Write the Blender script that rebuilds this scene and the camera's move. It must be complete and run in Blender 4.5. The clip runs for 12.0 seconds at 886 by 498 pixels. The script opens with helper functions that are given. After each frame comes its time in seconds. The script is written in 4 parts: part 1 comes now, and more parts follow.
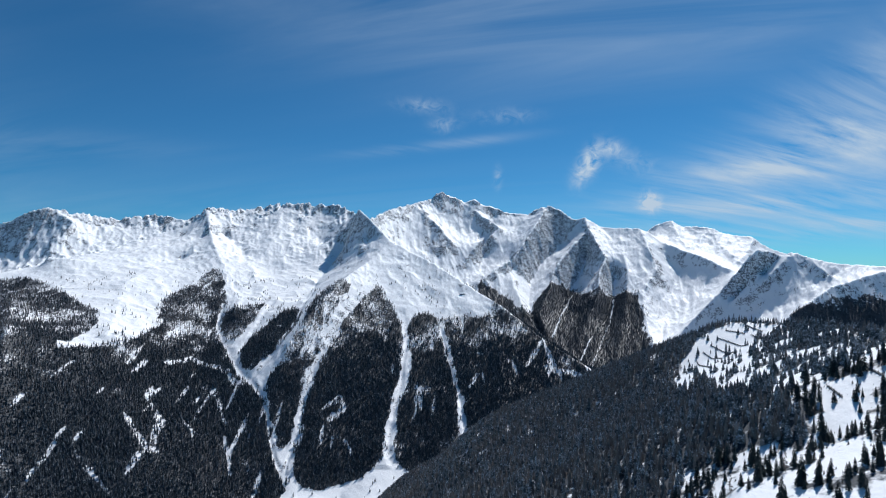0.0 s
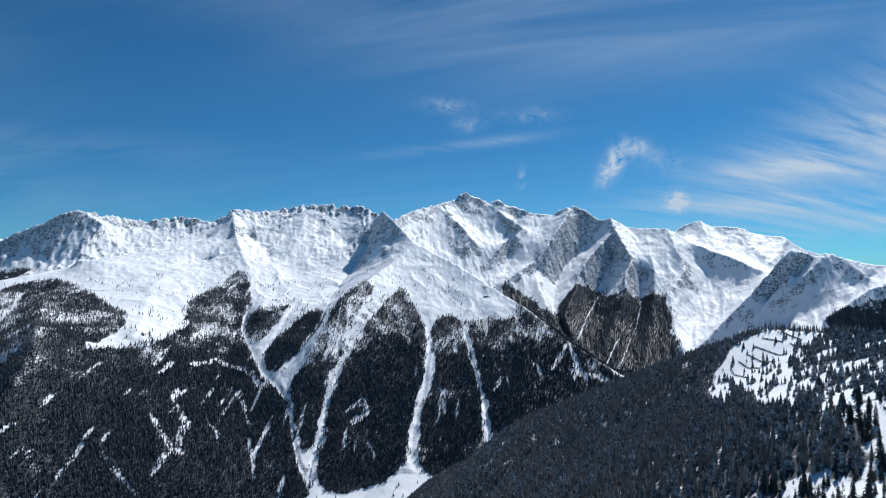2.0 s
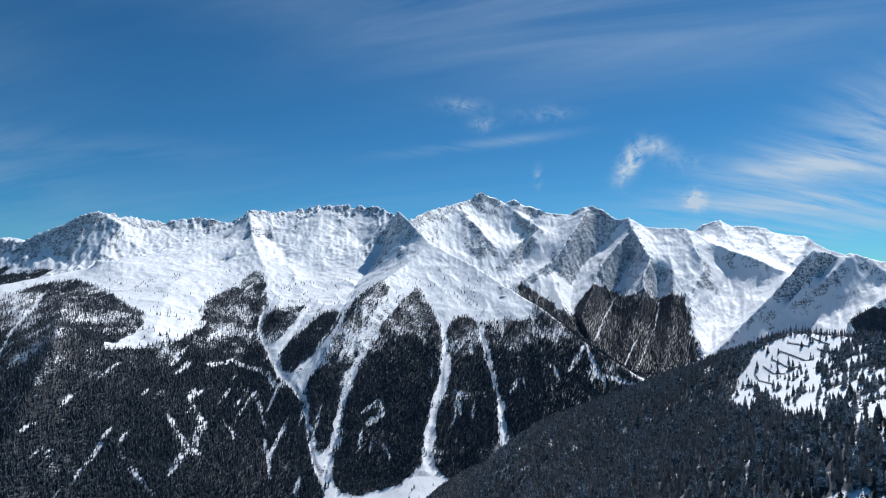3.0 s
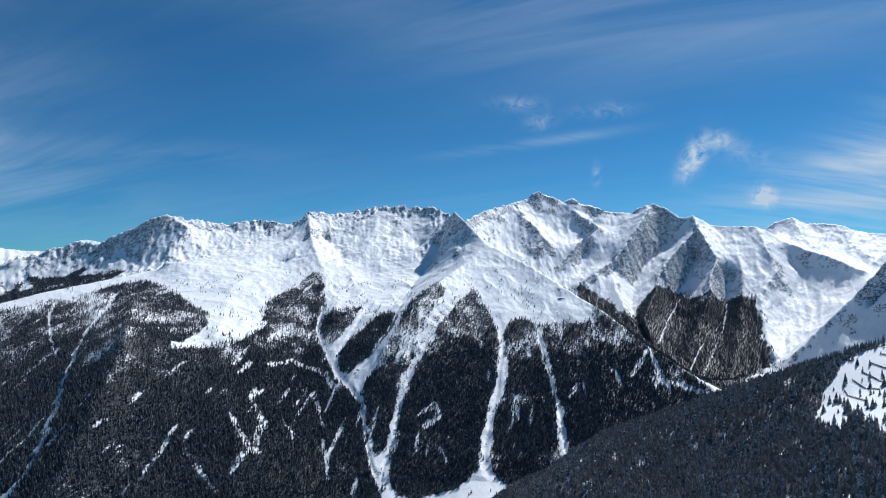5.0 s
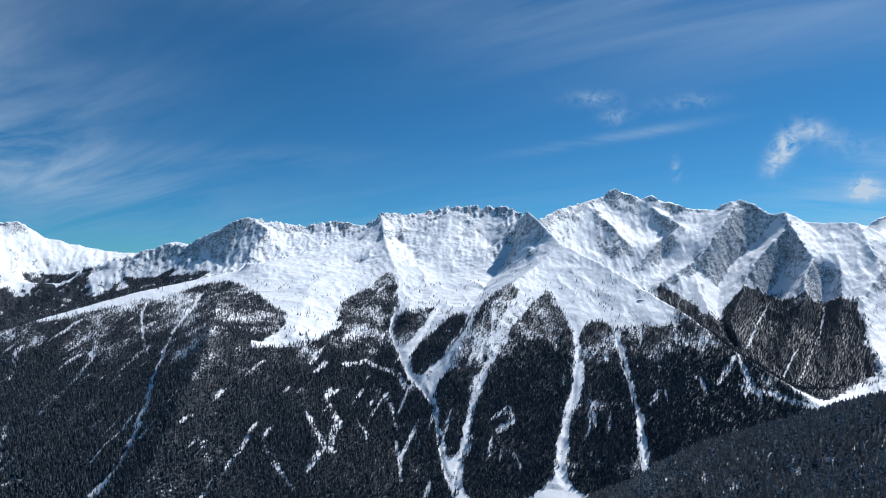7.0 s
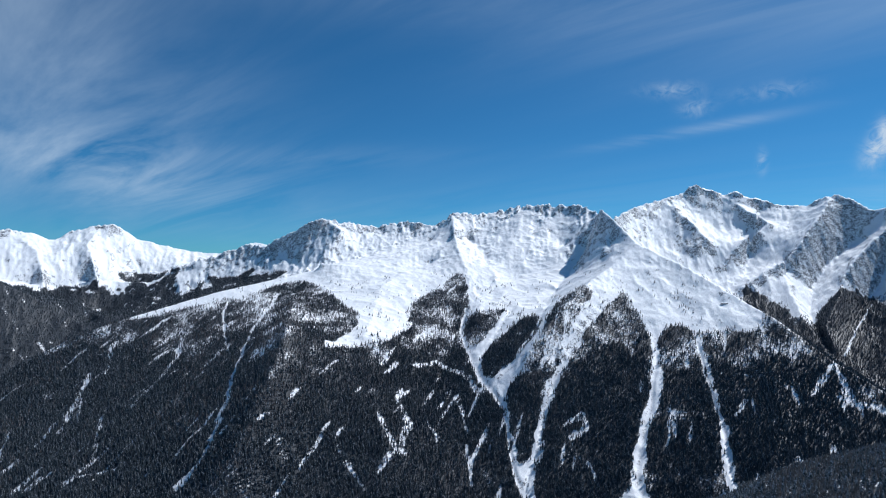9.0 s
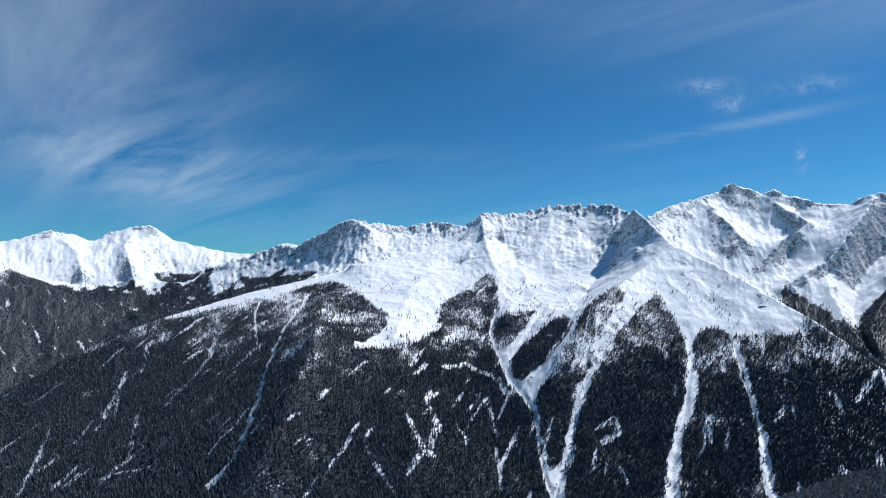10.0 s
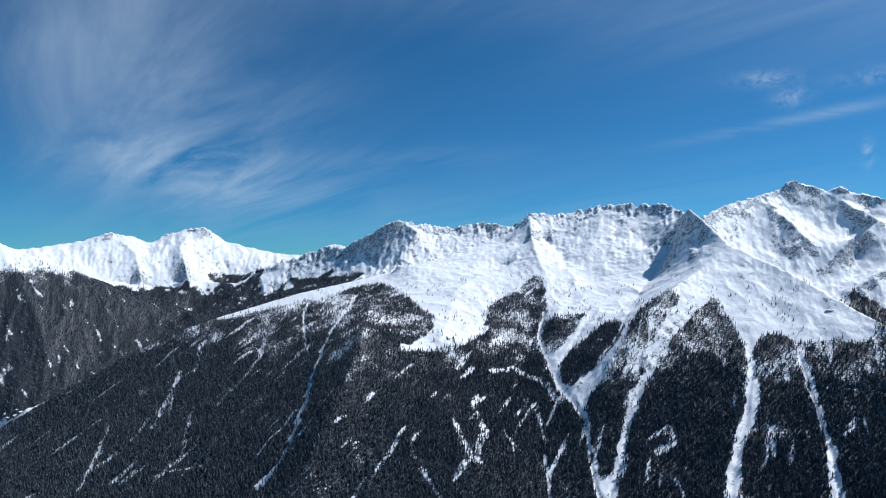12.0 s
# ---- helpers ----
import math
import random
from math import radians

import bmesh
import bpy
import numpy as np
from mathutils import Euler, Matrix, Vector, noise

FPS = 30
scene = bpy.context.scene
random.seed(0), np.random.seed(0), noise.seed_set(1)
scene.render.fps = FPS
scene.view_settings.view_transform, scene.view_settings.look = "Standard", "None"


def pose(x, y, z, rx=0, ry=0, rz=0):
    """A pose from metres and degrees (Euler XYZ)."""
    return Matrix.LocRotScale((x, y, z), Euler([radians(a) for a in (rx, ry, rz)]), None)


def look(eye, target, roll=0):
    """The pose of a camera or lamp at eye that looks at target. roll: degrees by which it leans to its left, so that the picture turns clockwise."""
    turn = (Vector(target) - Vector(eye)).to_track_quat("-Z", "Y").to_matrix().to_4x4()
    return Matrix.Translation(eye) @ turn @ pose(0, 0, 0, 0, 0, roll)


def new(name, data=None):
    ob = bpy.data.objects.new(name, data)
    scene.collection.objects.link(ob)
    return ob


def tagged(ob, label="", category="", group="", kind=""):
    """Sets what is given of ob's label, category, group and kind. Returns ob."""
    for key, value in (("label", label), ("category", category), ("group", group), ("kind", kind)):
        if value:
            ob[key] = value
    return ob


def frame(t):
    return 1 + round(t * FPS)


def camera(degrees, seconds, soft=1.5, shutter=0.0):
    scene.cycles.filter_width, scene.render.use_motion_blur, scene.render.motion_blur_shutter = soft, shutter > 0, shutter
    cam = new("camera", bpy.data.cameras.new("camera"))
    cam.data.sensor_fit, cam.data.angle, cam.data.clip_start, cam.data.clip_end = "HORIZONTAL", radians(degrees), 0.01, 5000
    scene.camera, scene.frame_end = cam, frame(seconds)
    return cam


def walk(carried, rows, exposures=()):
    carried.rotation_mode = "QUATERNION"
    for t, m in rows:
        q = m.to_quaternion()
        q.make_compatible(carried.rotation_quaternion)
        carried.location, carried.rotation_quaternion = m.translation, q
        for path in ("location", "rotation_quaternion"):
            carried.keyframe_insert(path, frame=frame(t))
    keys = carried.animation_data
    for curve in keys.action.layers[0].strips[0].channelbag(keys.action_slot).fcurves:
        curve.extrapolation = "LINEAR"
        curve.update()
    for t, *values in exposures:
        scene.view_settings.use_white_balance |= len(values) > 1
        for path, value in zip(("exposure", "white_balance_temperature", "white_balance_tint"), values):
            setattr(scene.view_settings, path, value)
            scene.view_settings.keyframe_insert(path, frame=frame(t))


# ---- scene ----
cam = camera(72.58, 12.0, soft=1.2)
PATH = [
    (0, pose(0.00, 0.00, 0.00, 92.200, -0.053, -0.000)),
    (0.5, pose(0.18, 5.20, 1.62, 92.219, -0.050, 0.474)),
    (1, pose(-0.02, 10.07, 3.52, 92.215, -0.044, 0.975)),
    (1.5, pose(-0.17, 15.44, 5.63, 92.200, -0.050, 1.581)),
    (2, pose(-0.15, 21.62, 7.82, 92.202, -0.053, 2.253)),
    (2.5, pose(0.14, 28.53, 9.89, 92.192, -0.050, 2.950)),
    (4.5, pose(-0.54, 57.36, 16.93, 92.131, 0.005, 7.404)),
    (5, pose(-1.78, 64.40, 18.44, 92.134, 0.005, 9.118)),
    (5.5, pose(-2.84, 71.09, 20.15, 92.114, 0.014, 10.856)),
    (6, pose(-3.94, 78.18, 22.63, 92.084, 0.031, 12.570)),
    (6.5, pose(-5.15, 85.87, 25.44, 92.051, 0.047, 14.293)),
    (7, pose(-7.03, 93.58, 28.48, 92.008, 0.047, 16.004)),
    (9, pose(-9.24, 118.50, 41.47, 91.824, 0.007, 22.803)),
    (9.5, pose(-10.54, 124.88, 44.49, 91.809, -0.019, 24.342)),
    (10, pose(-12.59, 131.23, 47.11, 91.788, -0.027, 25.630)),
    (10.5, pose(-15.23, 137.97, 49.66, 91.786, -0.038, 26.784)),
    (11, pose(-18.18, 144.72, 52.05, 91.762, -0.047, 27.910)),
    (11.5, pose(-21.42, 151.53, 54.46, 91.755, -0.046, 29.021)),
    (12, pose(-24.76, 158.30, 56.82, 91.751, -0.051, 30.080)),
]
walk(cam, PATH, exposures=[(0.0, 0.28, 5950, 10), (12, 0.33, 5750, 10)])

# ---- sky, sun and exposure ----
SUN_TURN, SUN_HEIGHT = radians(36), radians(48)  # from +y towards +x; over the horizon


def build_sky():
    w = bpy.data.worlds.new("sky")
    scene.world = w
    w.use_nodes = True
    nt = w.node_tree
    nt.nodes.clear()
    N, link = nt.nodes.new, nt.links.new

    def val(op, a, b=None, c=None, clamp=False):
        n = N("ShaderNodeMath")
        n.operation, n.use_clamp = op, clamp
        for k, v in enumerate((a, b, c)):
            if v is None:
                continue
            if isinstance(v, (int, float)):
                n.inputs[k].default_value = v
            else:
                link(v, n.inputs[k])
        return n.outputs[0]

    sky = N("ShaderNodeTexSky")
    sky.sky_type, sky.sun_disc = "NISHITA", False
    sky.sun_elevation, sky.sun_rotation = SUN_HEIGHT, SUN_TURN
    sky.altitude, sky.air_density, sky.dust_density, sky.ozone_density = 2000, 0.9, 0.5, 3.0
    co = N("ShaderNodeTexCoord").outputs["Generated"]
    sep = N("ShaderNodeSeparateXYZ")
    link(co, sep.inputs[0])
    X, Y, Z = sep.outputs
    az = val("MULTIPLY", val("ARCTAN2", X, Y), 57.2958)
    el = val("MULTIPLY", val("ARCSINE", Z), 57.2958)
    # the cirrus layer is a flat sheet: its streaks foreshorten towards the horizon
    up = val("ADD", val("MAXIMUM", Z, 0.0), 0.10)
    px, py = val("DIVIDE", X, up), val("DIVIDE", Y, up)

    def streaks(turn, long, wide, detail, rough, seed, warp=0.6):
        c, s = math.cos(radians(turn)), math.sin(radians(turn))
        u = val("ADD", val("MULTIPLY", px, c), val("MULTIPLY", py, s))
        v = val("SUBTRACT", val("MULTIPLY", py, c), val("MULTIPLY", px, s))
        com = N("ShaderNodeCombineXYZ")
        link(val("MULTIPLY", u, 1 / long), com.inputs[0])
        link(val("MULTIPLY", v, 1 / wide), com.inputs[1])
        com.inputs[2].default_value = seed
        n = N("ShaderNodeTexNoise")
        n.inputs["Scale"].default_value, n.inputs["Detail"].default_value = 1.0, detail
        n.inputs["Roughness"].default_value, n.inputs["Distortion"].default_value = rough, warp
        link(com.outputs[0], n.inputs["Vector"])
        return n.outputs["Fac"]

    def patch(a, e, wa, we, tilt, power=1.0):
        """A soft oval of sky: middle (azimuth, height), half widths, tilt, all in degrees."""
        c, s = math.cos(radians(tilt)), math.sin(radians(tilt))
        da, de = val("SUBTRACT", az, a), val("SUBTRACT", el, e)
        u = val("DIVIDE", val("ADD", val("MULTIPLY", da, c), val("MULTIPLY", de, s)), wa)
        v = val("DIVIDE", val("SUBTRACT", val("MULTIPLY", de, c), val("MULTIPLY", da, s)), we)
        r = val("ADD", val("MULTIPLY", u, u), val("MULTIPLY", v, v))
        return val("MULTIPLY", val("EXPONENT", val("MULTIPLY", r, -1.0)), power)

    def total(items):
        out = items[0]
        for i in items[1:]:
            out = val("ADD", out, i)
        return out

    thin = streaks(-20, 2.4, 0.55, 6, 0.6, 3.1)
    thin2 = streaks(28, 2.0, 0.35, 7, 0.62, 8.4)
    com = N("ShaderNodeCombineXYZ")
    link(val("MULTIPLY", az, 0.75), com.inputs[0])
    link(val("MULTIPLY", el, 0.95), com.inputs[1])
    fluff = N("ShaderNodeTexNoise")
    fluff.inputs["Scale"].default_value, fluff.inputs["Detail"].default_value = 1.0, 8
    fluff.inputs["Roughness"].default_value, fluff.inputs["Distortion"].default_value = 0.62, 0.9
    link(com.outputs[0], fluff.inputs["Vector"])
    wisp = fluff.outputs["Fac"]
    thin = val("MULTIPLY_ADD", thin, 2.6, -0.85, clamp=True)
    thin2 = val("MULTIPLY_ADD", thin2, 3.0, -1.05, clamp=True)
    wisp = val("MULTIPLY_ADD", wisp, 3.4, -1.2, clamp=True)
    veil = total([patch(12, 22, 22, 4.5, 4, 0.34), patch(30, 21, 9, 3, 8, 0.3), patch(-58, 17, 15, 8, -18, 0.6), patch(-20, 25, 40, 3, 0, 0.2),
                  patch(-51, 8.2, 9, 2.6, -6, 0.75), patch(-40, 10, 14, 1.0, 2, 0.26), patch(0, 5, 70, 4, 0, 0.10)])
    band = total([patch(36, 13.5, 12, 3.4, 28, 1.15), patch(30, 9.5, 10, 1.6, 10, 0.75), patch(27, 5.6, 11, 0.9, 0, 0.8), patch(40, 7, 10, 3, 0, 0.6),
                  patch(-0.5, 11.9, 7, 0.45, 6, 0.45), patch(33, 3.6, 13, 0.9, 0, 0.65)])
    puff = total([patch(-1.8, 15.5, 2.2, 0.6, -5, 0.42), patch(0.2, 13.8, 1.2, 0.6, 0, 0.45), patch(13.6, 9.9, 0.75, 1.7, -32, 1.9), patch(15.9, 11.3, 0.8, 0.6, 0, 0.9),
                  patch(19.0, 6.3, 0.8, 0.75, 10, 2.6), patch(5.2, 8.9, 0.35, 0.8, 0, 0.7), patch(17.5, 10.0, 2.2, 0.9, -20, 0.35), patch(6.0, 14.6, 2.5, 0.6, 0, 0.3)])
    cover = val("ADD", val("ADD", val("MULTIPLY", veil, thin), val("MULTIPLY", band, thin2)), val("MULTIPLY", puff, wisp), clamp=True)
    mix = N("ShaderNodeMix")
    mix.data_type = "RGBA"
    link(cover, mix.inputs["Factor"])
    deep = N("ShaderNodeMix")
    deep.data_type, deep.blend_type = "RGBA", "MULTIPLY"
    deep.inputs["Factor"].default_value = 1.0
    link(sky.outputs[0], deep.inputs["A"])
    deep.inputs["B"].default_value = (0.33, 0.80, 0.96, 1)  # thin dry winter air
    link(deep.outputs["Result"], mix.inputs["A"])
    mix.inputs["B"].default_value = (6.6, 7.8, 8.8, 1)
    bg = N("ShaderNodeBackground")
    bg.inputs["Strength"].default_value = 0.062
    link(mix.outputs["Result"], bg.inputs["Color"])
    link(bg.outputs[0], N("ShaderNodeOutputWorld").inputs[0])


build_sky()
sun = new("sun", bpy.data.lights.new("sun", "SUN"))
sun.data.energy, sun.data.angle, sun.data.color = 4.0, radians(0.53), (1.0, 0.96, 0.9)
sun.matrix_world = look((math.sin(SUN_TURN) * math.cos(SUN_HEIGHT) * 900, math.cos(SUN_TURN) * math.cos(SUN_HEIGHT) * 900, math.sin(SUN_HEIGHT) * 900), (0, 0, 0))

# ---- materials ----
def material(name):
    m = bpy.data.materials.new(name)
    m.use_nodes = True
    nt = m.node_tree
    return m, nt, nt.nodes["Principled BSDF"], nt.nodes.new, nt.links.new


def noise_at(nt, size, detail, rough, stretch=(1, 1, 1), seed=0.0):
    co = nt.nodes.new("ShaderNodeTexCoord").outputs["Object"]
    mp = nt.nodes.new("ShaderNodeMapping")
    mp.inputs["Scale"].default_value = [s / size for s in stretch]
    mp.inputs["Location"].default_value = (seed, seed * 1.7, -seed)
    nt.links.new(co, mp.inputs["Vector"])
    n = nt.nodes.new("ShaderNodeTexNoise")
    n.inputs["Scale"].default_value, n.inputs["Detail"].default_value, n.inputs["Roughness"].default_value = 1.0, detail, rough
    nt.links.new(mp.outputs[0], n.inputs["Vector"])
    return n.outputs["Fac"]


def ramp(nt, fac, stops):
    n = nt.nodes.new("ShaderNodeValToRGB")
    while len(n.color_ramp.elements) < len(stops):
        n.color_ramp.elements.new(0.5)
    for e, (at, col) in zip(n.color_ramp.elements, stops):
        e.position, e.color = at, (*col, 1)
    nt.links.new(fac, n.inputs[0])
    return n.outputs[0]


def calc(nt, op, a, b, c=None, clamp=False):
    n = nt.nodes.new("ShaderNodeMath")
    n.operation, n.use_clamp = op, clamp
    for k, v in enumerate((a, b, c)):
        if v is None:
            continue
        if isinstance(v, (int, float)):
            n.inputs[k].default_value = v
        else:
            nt.links.new(v, n.inputs[k])
    return n.outputs[0]


def blend(nt, fac, a, b):
    n = nt.nodes.new("ShaderNodeMix")
    n.data_type = "RGBA"
    nt.links.new(fac, n.inputs["Factor"])
    for v, k in ((a, "A"), (b, "B")):
        if isinstance(v, tuple):
            n.inputs[k].default_value = (*v, 1)
        else:
            nt.links.new(v, n.inputs[k])
    return n.outputs["Result"]


def alpine_ground():
    """Snow with bare rock where it is steep, and needle litter and brush under the woods."""
    m, nt, bsdf, N, link = material("alpine_ground")

    def attr(name):
        n = N("ShaderNodeAttribute")
        n.attribute_name = name
        return n.outputs["Fac"]

    big, mid, small = noise_at(nt, 90, 6, 0.6), noise_at(nt, 26, 6, 0.65, seed=4.0), noise_at(nt, 7, 5, 0.65, seed=9.0)
    snow = ramp(nt, big, [(0.3, (0.84, 0.86, 0.885)), (0.7, (0.90, 0.905, 0.91))])
    stone = ramp(nt, noise_at(nt, 40, 8, 0.7, (1, 1, 2.2), 2.0), [(0.25, (0.06, 0.066, 0.078)), (0.5, (0.125, 0.132, 0.145)), (0.75, (0.22, 0.224, 0.23))])
    litter = ramp(nt, mid, [(0.3, (0.024, 0.03, 0.038)), (0.65, (0.056, 0.062, 0.072))])
    rocky = calc(nt, "MULTIPLY_ADD", calc(nt, "ADD", calc(nt, "MULTIPLY_ADD", calc(nt, "SUBTRACT", mid, 0.5), 0.8, attr("rock")), calc(nt, "MULTIPLY", calc(nt, "SUBTRACT", small, 0.5), 1.4)), 5.0, -2.1, True)
    woody = calc(nt, "MULTIPLY_ADD", calc(nt, "ADD", calc(nt, "MULTIPLY_ADD", calc(nt, "SUBTRACT", small, 0.5), 1.5, calc(nt, "MULTIPLY", attr("wood"), 0.93)), calc(nt, "MULTIPLY", calc(nt, "SUBTRACT", mid, 0.5), 0.8)), 4.0, -1.6, True)
    col = blend(nt, woody, snow, litter)
    col = blend(nt, rocky, col, stone)
    link(col, bsdf.inputs["Base Color"])
    rough = calc(nt, "MULTIPLY_ADD", rocky, 0.25, 0.6)
    link(rough, bsdf.inputs["Roughness"])
    bsdf.inputs["Specular IOR Level"].default_value = 0.25
    b1, b2 = N("ShaderNodeBump"), N("ShaderNodeBump")
    b1.inputs["Distance"].default_value, b1.inputs["Strength"].default_value = 8.0, 0.2
    b2.inputs["Distance"].default_value, b2.inputs["Strength"].default_value = 2.2, 0.4
    link(mid, b1.inputs["Height"])
    link(small, b2.inputs["Height"])
    link(b1.outputs[0], b2.inputs["Normal"])
    link(b2.outputs[0], bsdf.inputs["Normal"])
    return m


def foliage(name, dark, light, snowy, island=True):
    m, nt, bsdf, N, link = material(name)
    if island:
        rnd = N("ShaderNodeNewGeometry").outputs["Random Per Island"]
    else:
        rnd = N("ShaderNodeObjectInfo").outputs["Random"]
    tint = ramp(nt, rnd, [(0.0, dark), (1.0, light)])
    grain = noise_at(nt, 1.4, 4, 0.7)
    dust = calc(nt, "MULTIPLY_ADD", calc(nt, "ADD", grain, calc(nt, "MULTIPLY", rnd, 0.12)), 6.0, -4.3 + snowy, True)
    link(blend(nt, dust, tint, (0.62, 0.66, 0.72)), bsdf.inputs["Base Color"])
    bsdf.inputs["Roughness"].default_value = 0.85
    bsdf.inputs["Specular IOR Level"].default_value = 0.15
    return m


def plain(name, a, b, size, rough=0.8, metal=0.0):
    m, nt, bsdf, N, link = material(name)
    link(ramp(nt, noise_at(nt, size, 6, 0.65, (1, 1, 0.25)), [(0.3, a), (0.7, b)]), bsdf.inputs["Base Color"])
    bsdf.inputs["Roughness"].default_value, bsdf.inputs["Metallic"].default_value = rough, metal
    return m


GROUND = alpine_ground()
SPRUCE = foliage("spruce_needles", (0.026, 0.037, 0.046), (0.066, 0.082, 0.096), 0.5)
SPRUCE_ONE = foliage("spruce_needles_near", (0.026, 0.038, 0.04), (0.06, 0.074, 0.074), 0.15, island=False)
SPRUCE_NEAR = foliage("spruce_needles_hillside", (0.05, 0.062, 0.068), (0.18, 0.195, 0.2), 0.85)
LARCH_NEAR = foliage("bare_larch_twigs_hillside", (0.13, 0.118, 0.11), (0.25, 0.23, 0.215), 0.55)
LARCH = foliage("bare_larch_twigs", (0.085, 0.078, 0.078), (0.165, 0.155, 0.152), 0.5)
LARCH_ONE = foliage("bare_larch_twigs_near", (0.10, 0.082, 0.074), (0.18, 0.15, 0.135), 0.3, island=False)
BARK = plain("bark", (0.05, 0.04, 0.035), (0.12, 0.10, 0.085), 0.6)
TIMBER = plain("weathered_timber", (0.03, 0.026, 0.024), (0.075, 0.064, 0.056), 0.8)
STEEL = plain("dark_steel", (0.025, 0.025, 0.027), (0.05, 0.048, 0.046), 1.0, 0.6)

# ---- the lie of the land: crest lines as (x, y, z) in plan, with slopes to either side ----
TABLE = np.random.default_rng(77).random((24, 256, 256)) * 2 * np.pi
TABLE_C, TABLE_S = np.cos(TABLE).astype(np.float32), np.sin(TABLE).astype(np.float32)


def gnoise(x, y, seed=0):
    """Gradient noise, about -1 to 1."""
    x0, y0 = np.floor(x), np.floor(y)
    fx, fy = (x - x0).astype(np.float32), (y - y0).astype(np.float32)
    ix, iy = x0.astype(np.int64) + 13 * seed, y0.astype(np.int64) + 29 * seed
    ux, uy = fx * fx * fx * (fx * (fx * 6 - 15) + 10), fy * fy * fy * (fy * (fy * 6 - 15) + 10)
    tc, ts = TABLE_C[seed % 24], TABLE_S[seed % 24]
    total = []
    for dx, dy in ((0, 0), (1, 0), (0, 1), (1, 1)):
        a, b = (ix + dx) & 255, (iy + dy) & 255
        total.append(tc[a, b] * (fx - dx) + ts[a, b] * (fy - dy))
    lo, hi = total[0] + ux * (total[1] - total[0]), total[2] + ux * (total[3] - total[2])
    return (lo + uy * (hi - lo)) * 1.5


def fbm(x, y, size, octaves, seed=0, gain=0.5, ridged=False):
    out, amp, norm = np.zeros(x.shape, np.float32), 1.0, 0.0
    for k in range(octaves):
        n = gnoise(x / size + 17.3 * k, y / size - 9.1 * k, seed + k)
        out += amp * ((1 - 2 * np.abs(n)) if ridged else n)
        norm += amp
        amp, size = amp * gain, size / 2.03
    return out / norm


# the near hillside: its crest, and the slopes to the left and to the right of it as (slope, distance)
FAR = 9e9
NEAR_CREST = [(230, 1560, -434), (300, 1400, -314), (405, 1165, -187), (440, 1080, -128), (470, 995, -80), (520, 900, -76),
              (463, 713, -66), (416, 571, -58), (450, 400, 4), (540, 150, 80), (650, -300, 200), (700, -1200, 350)]
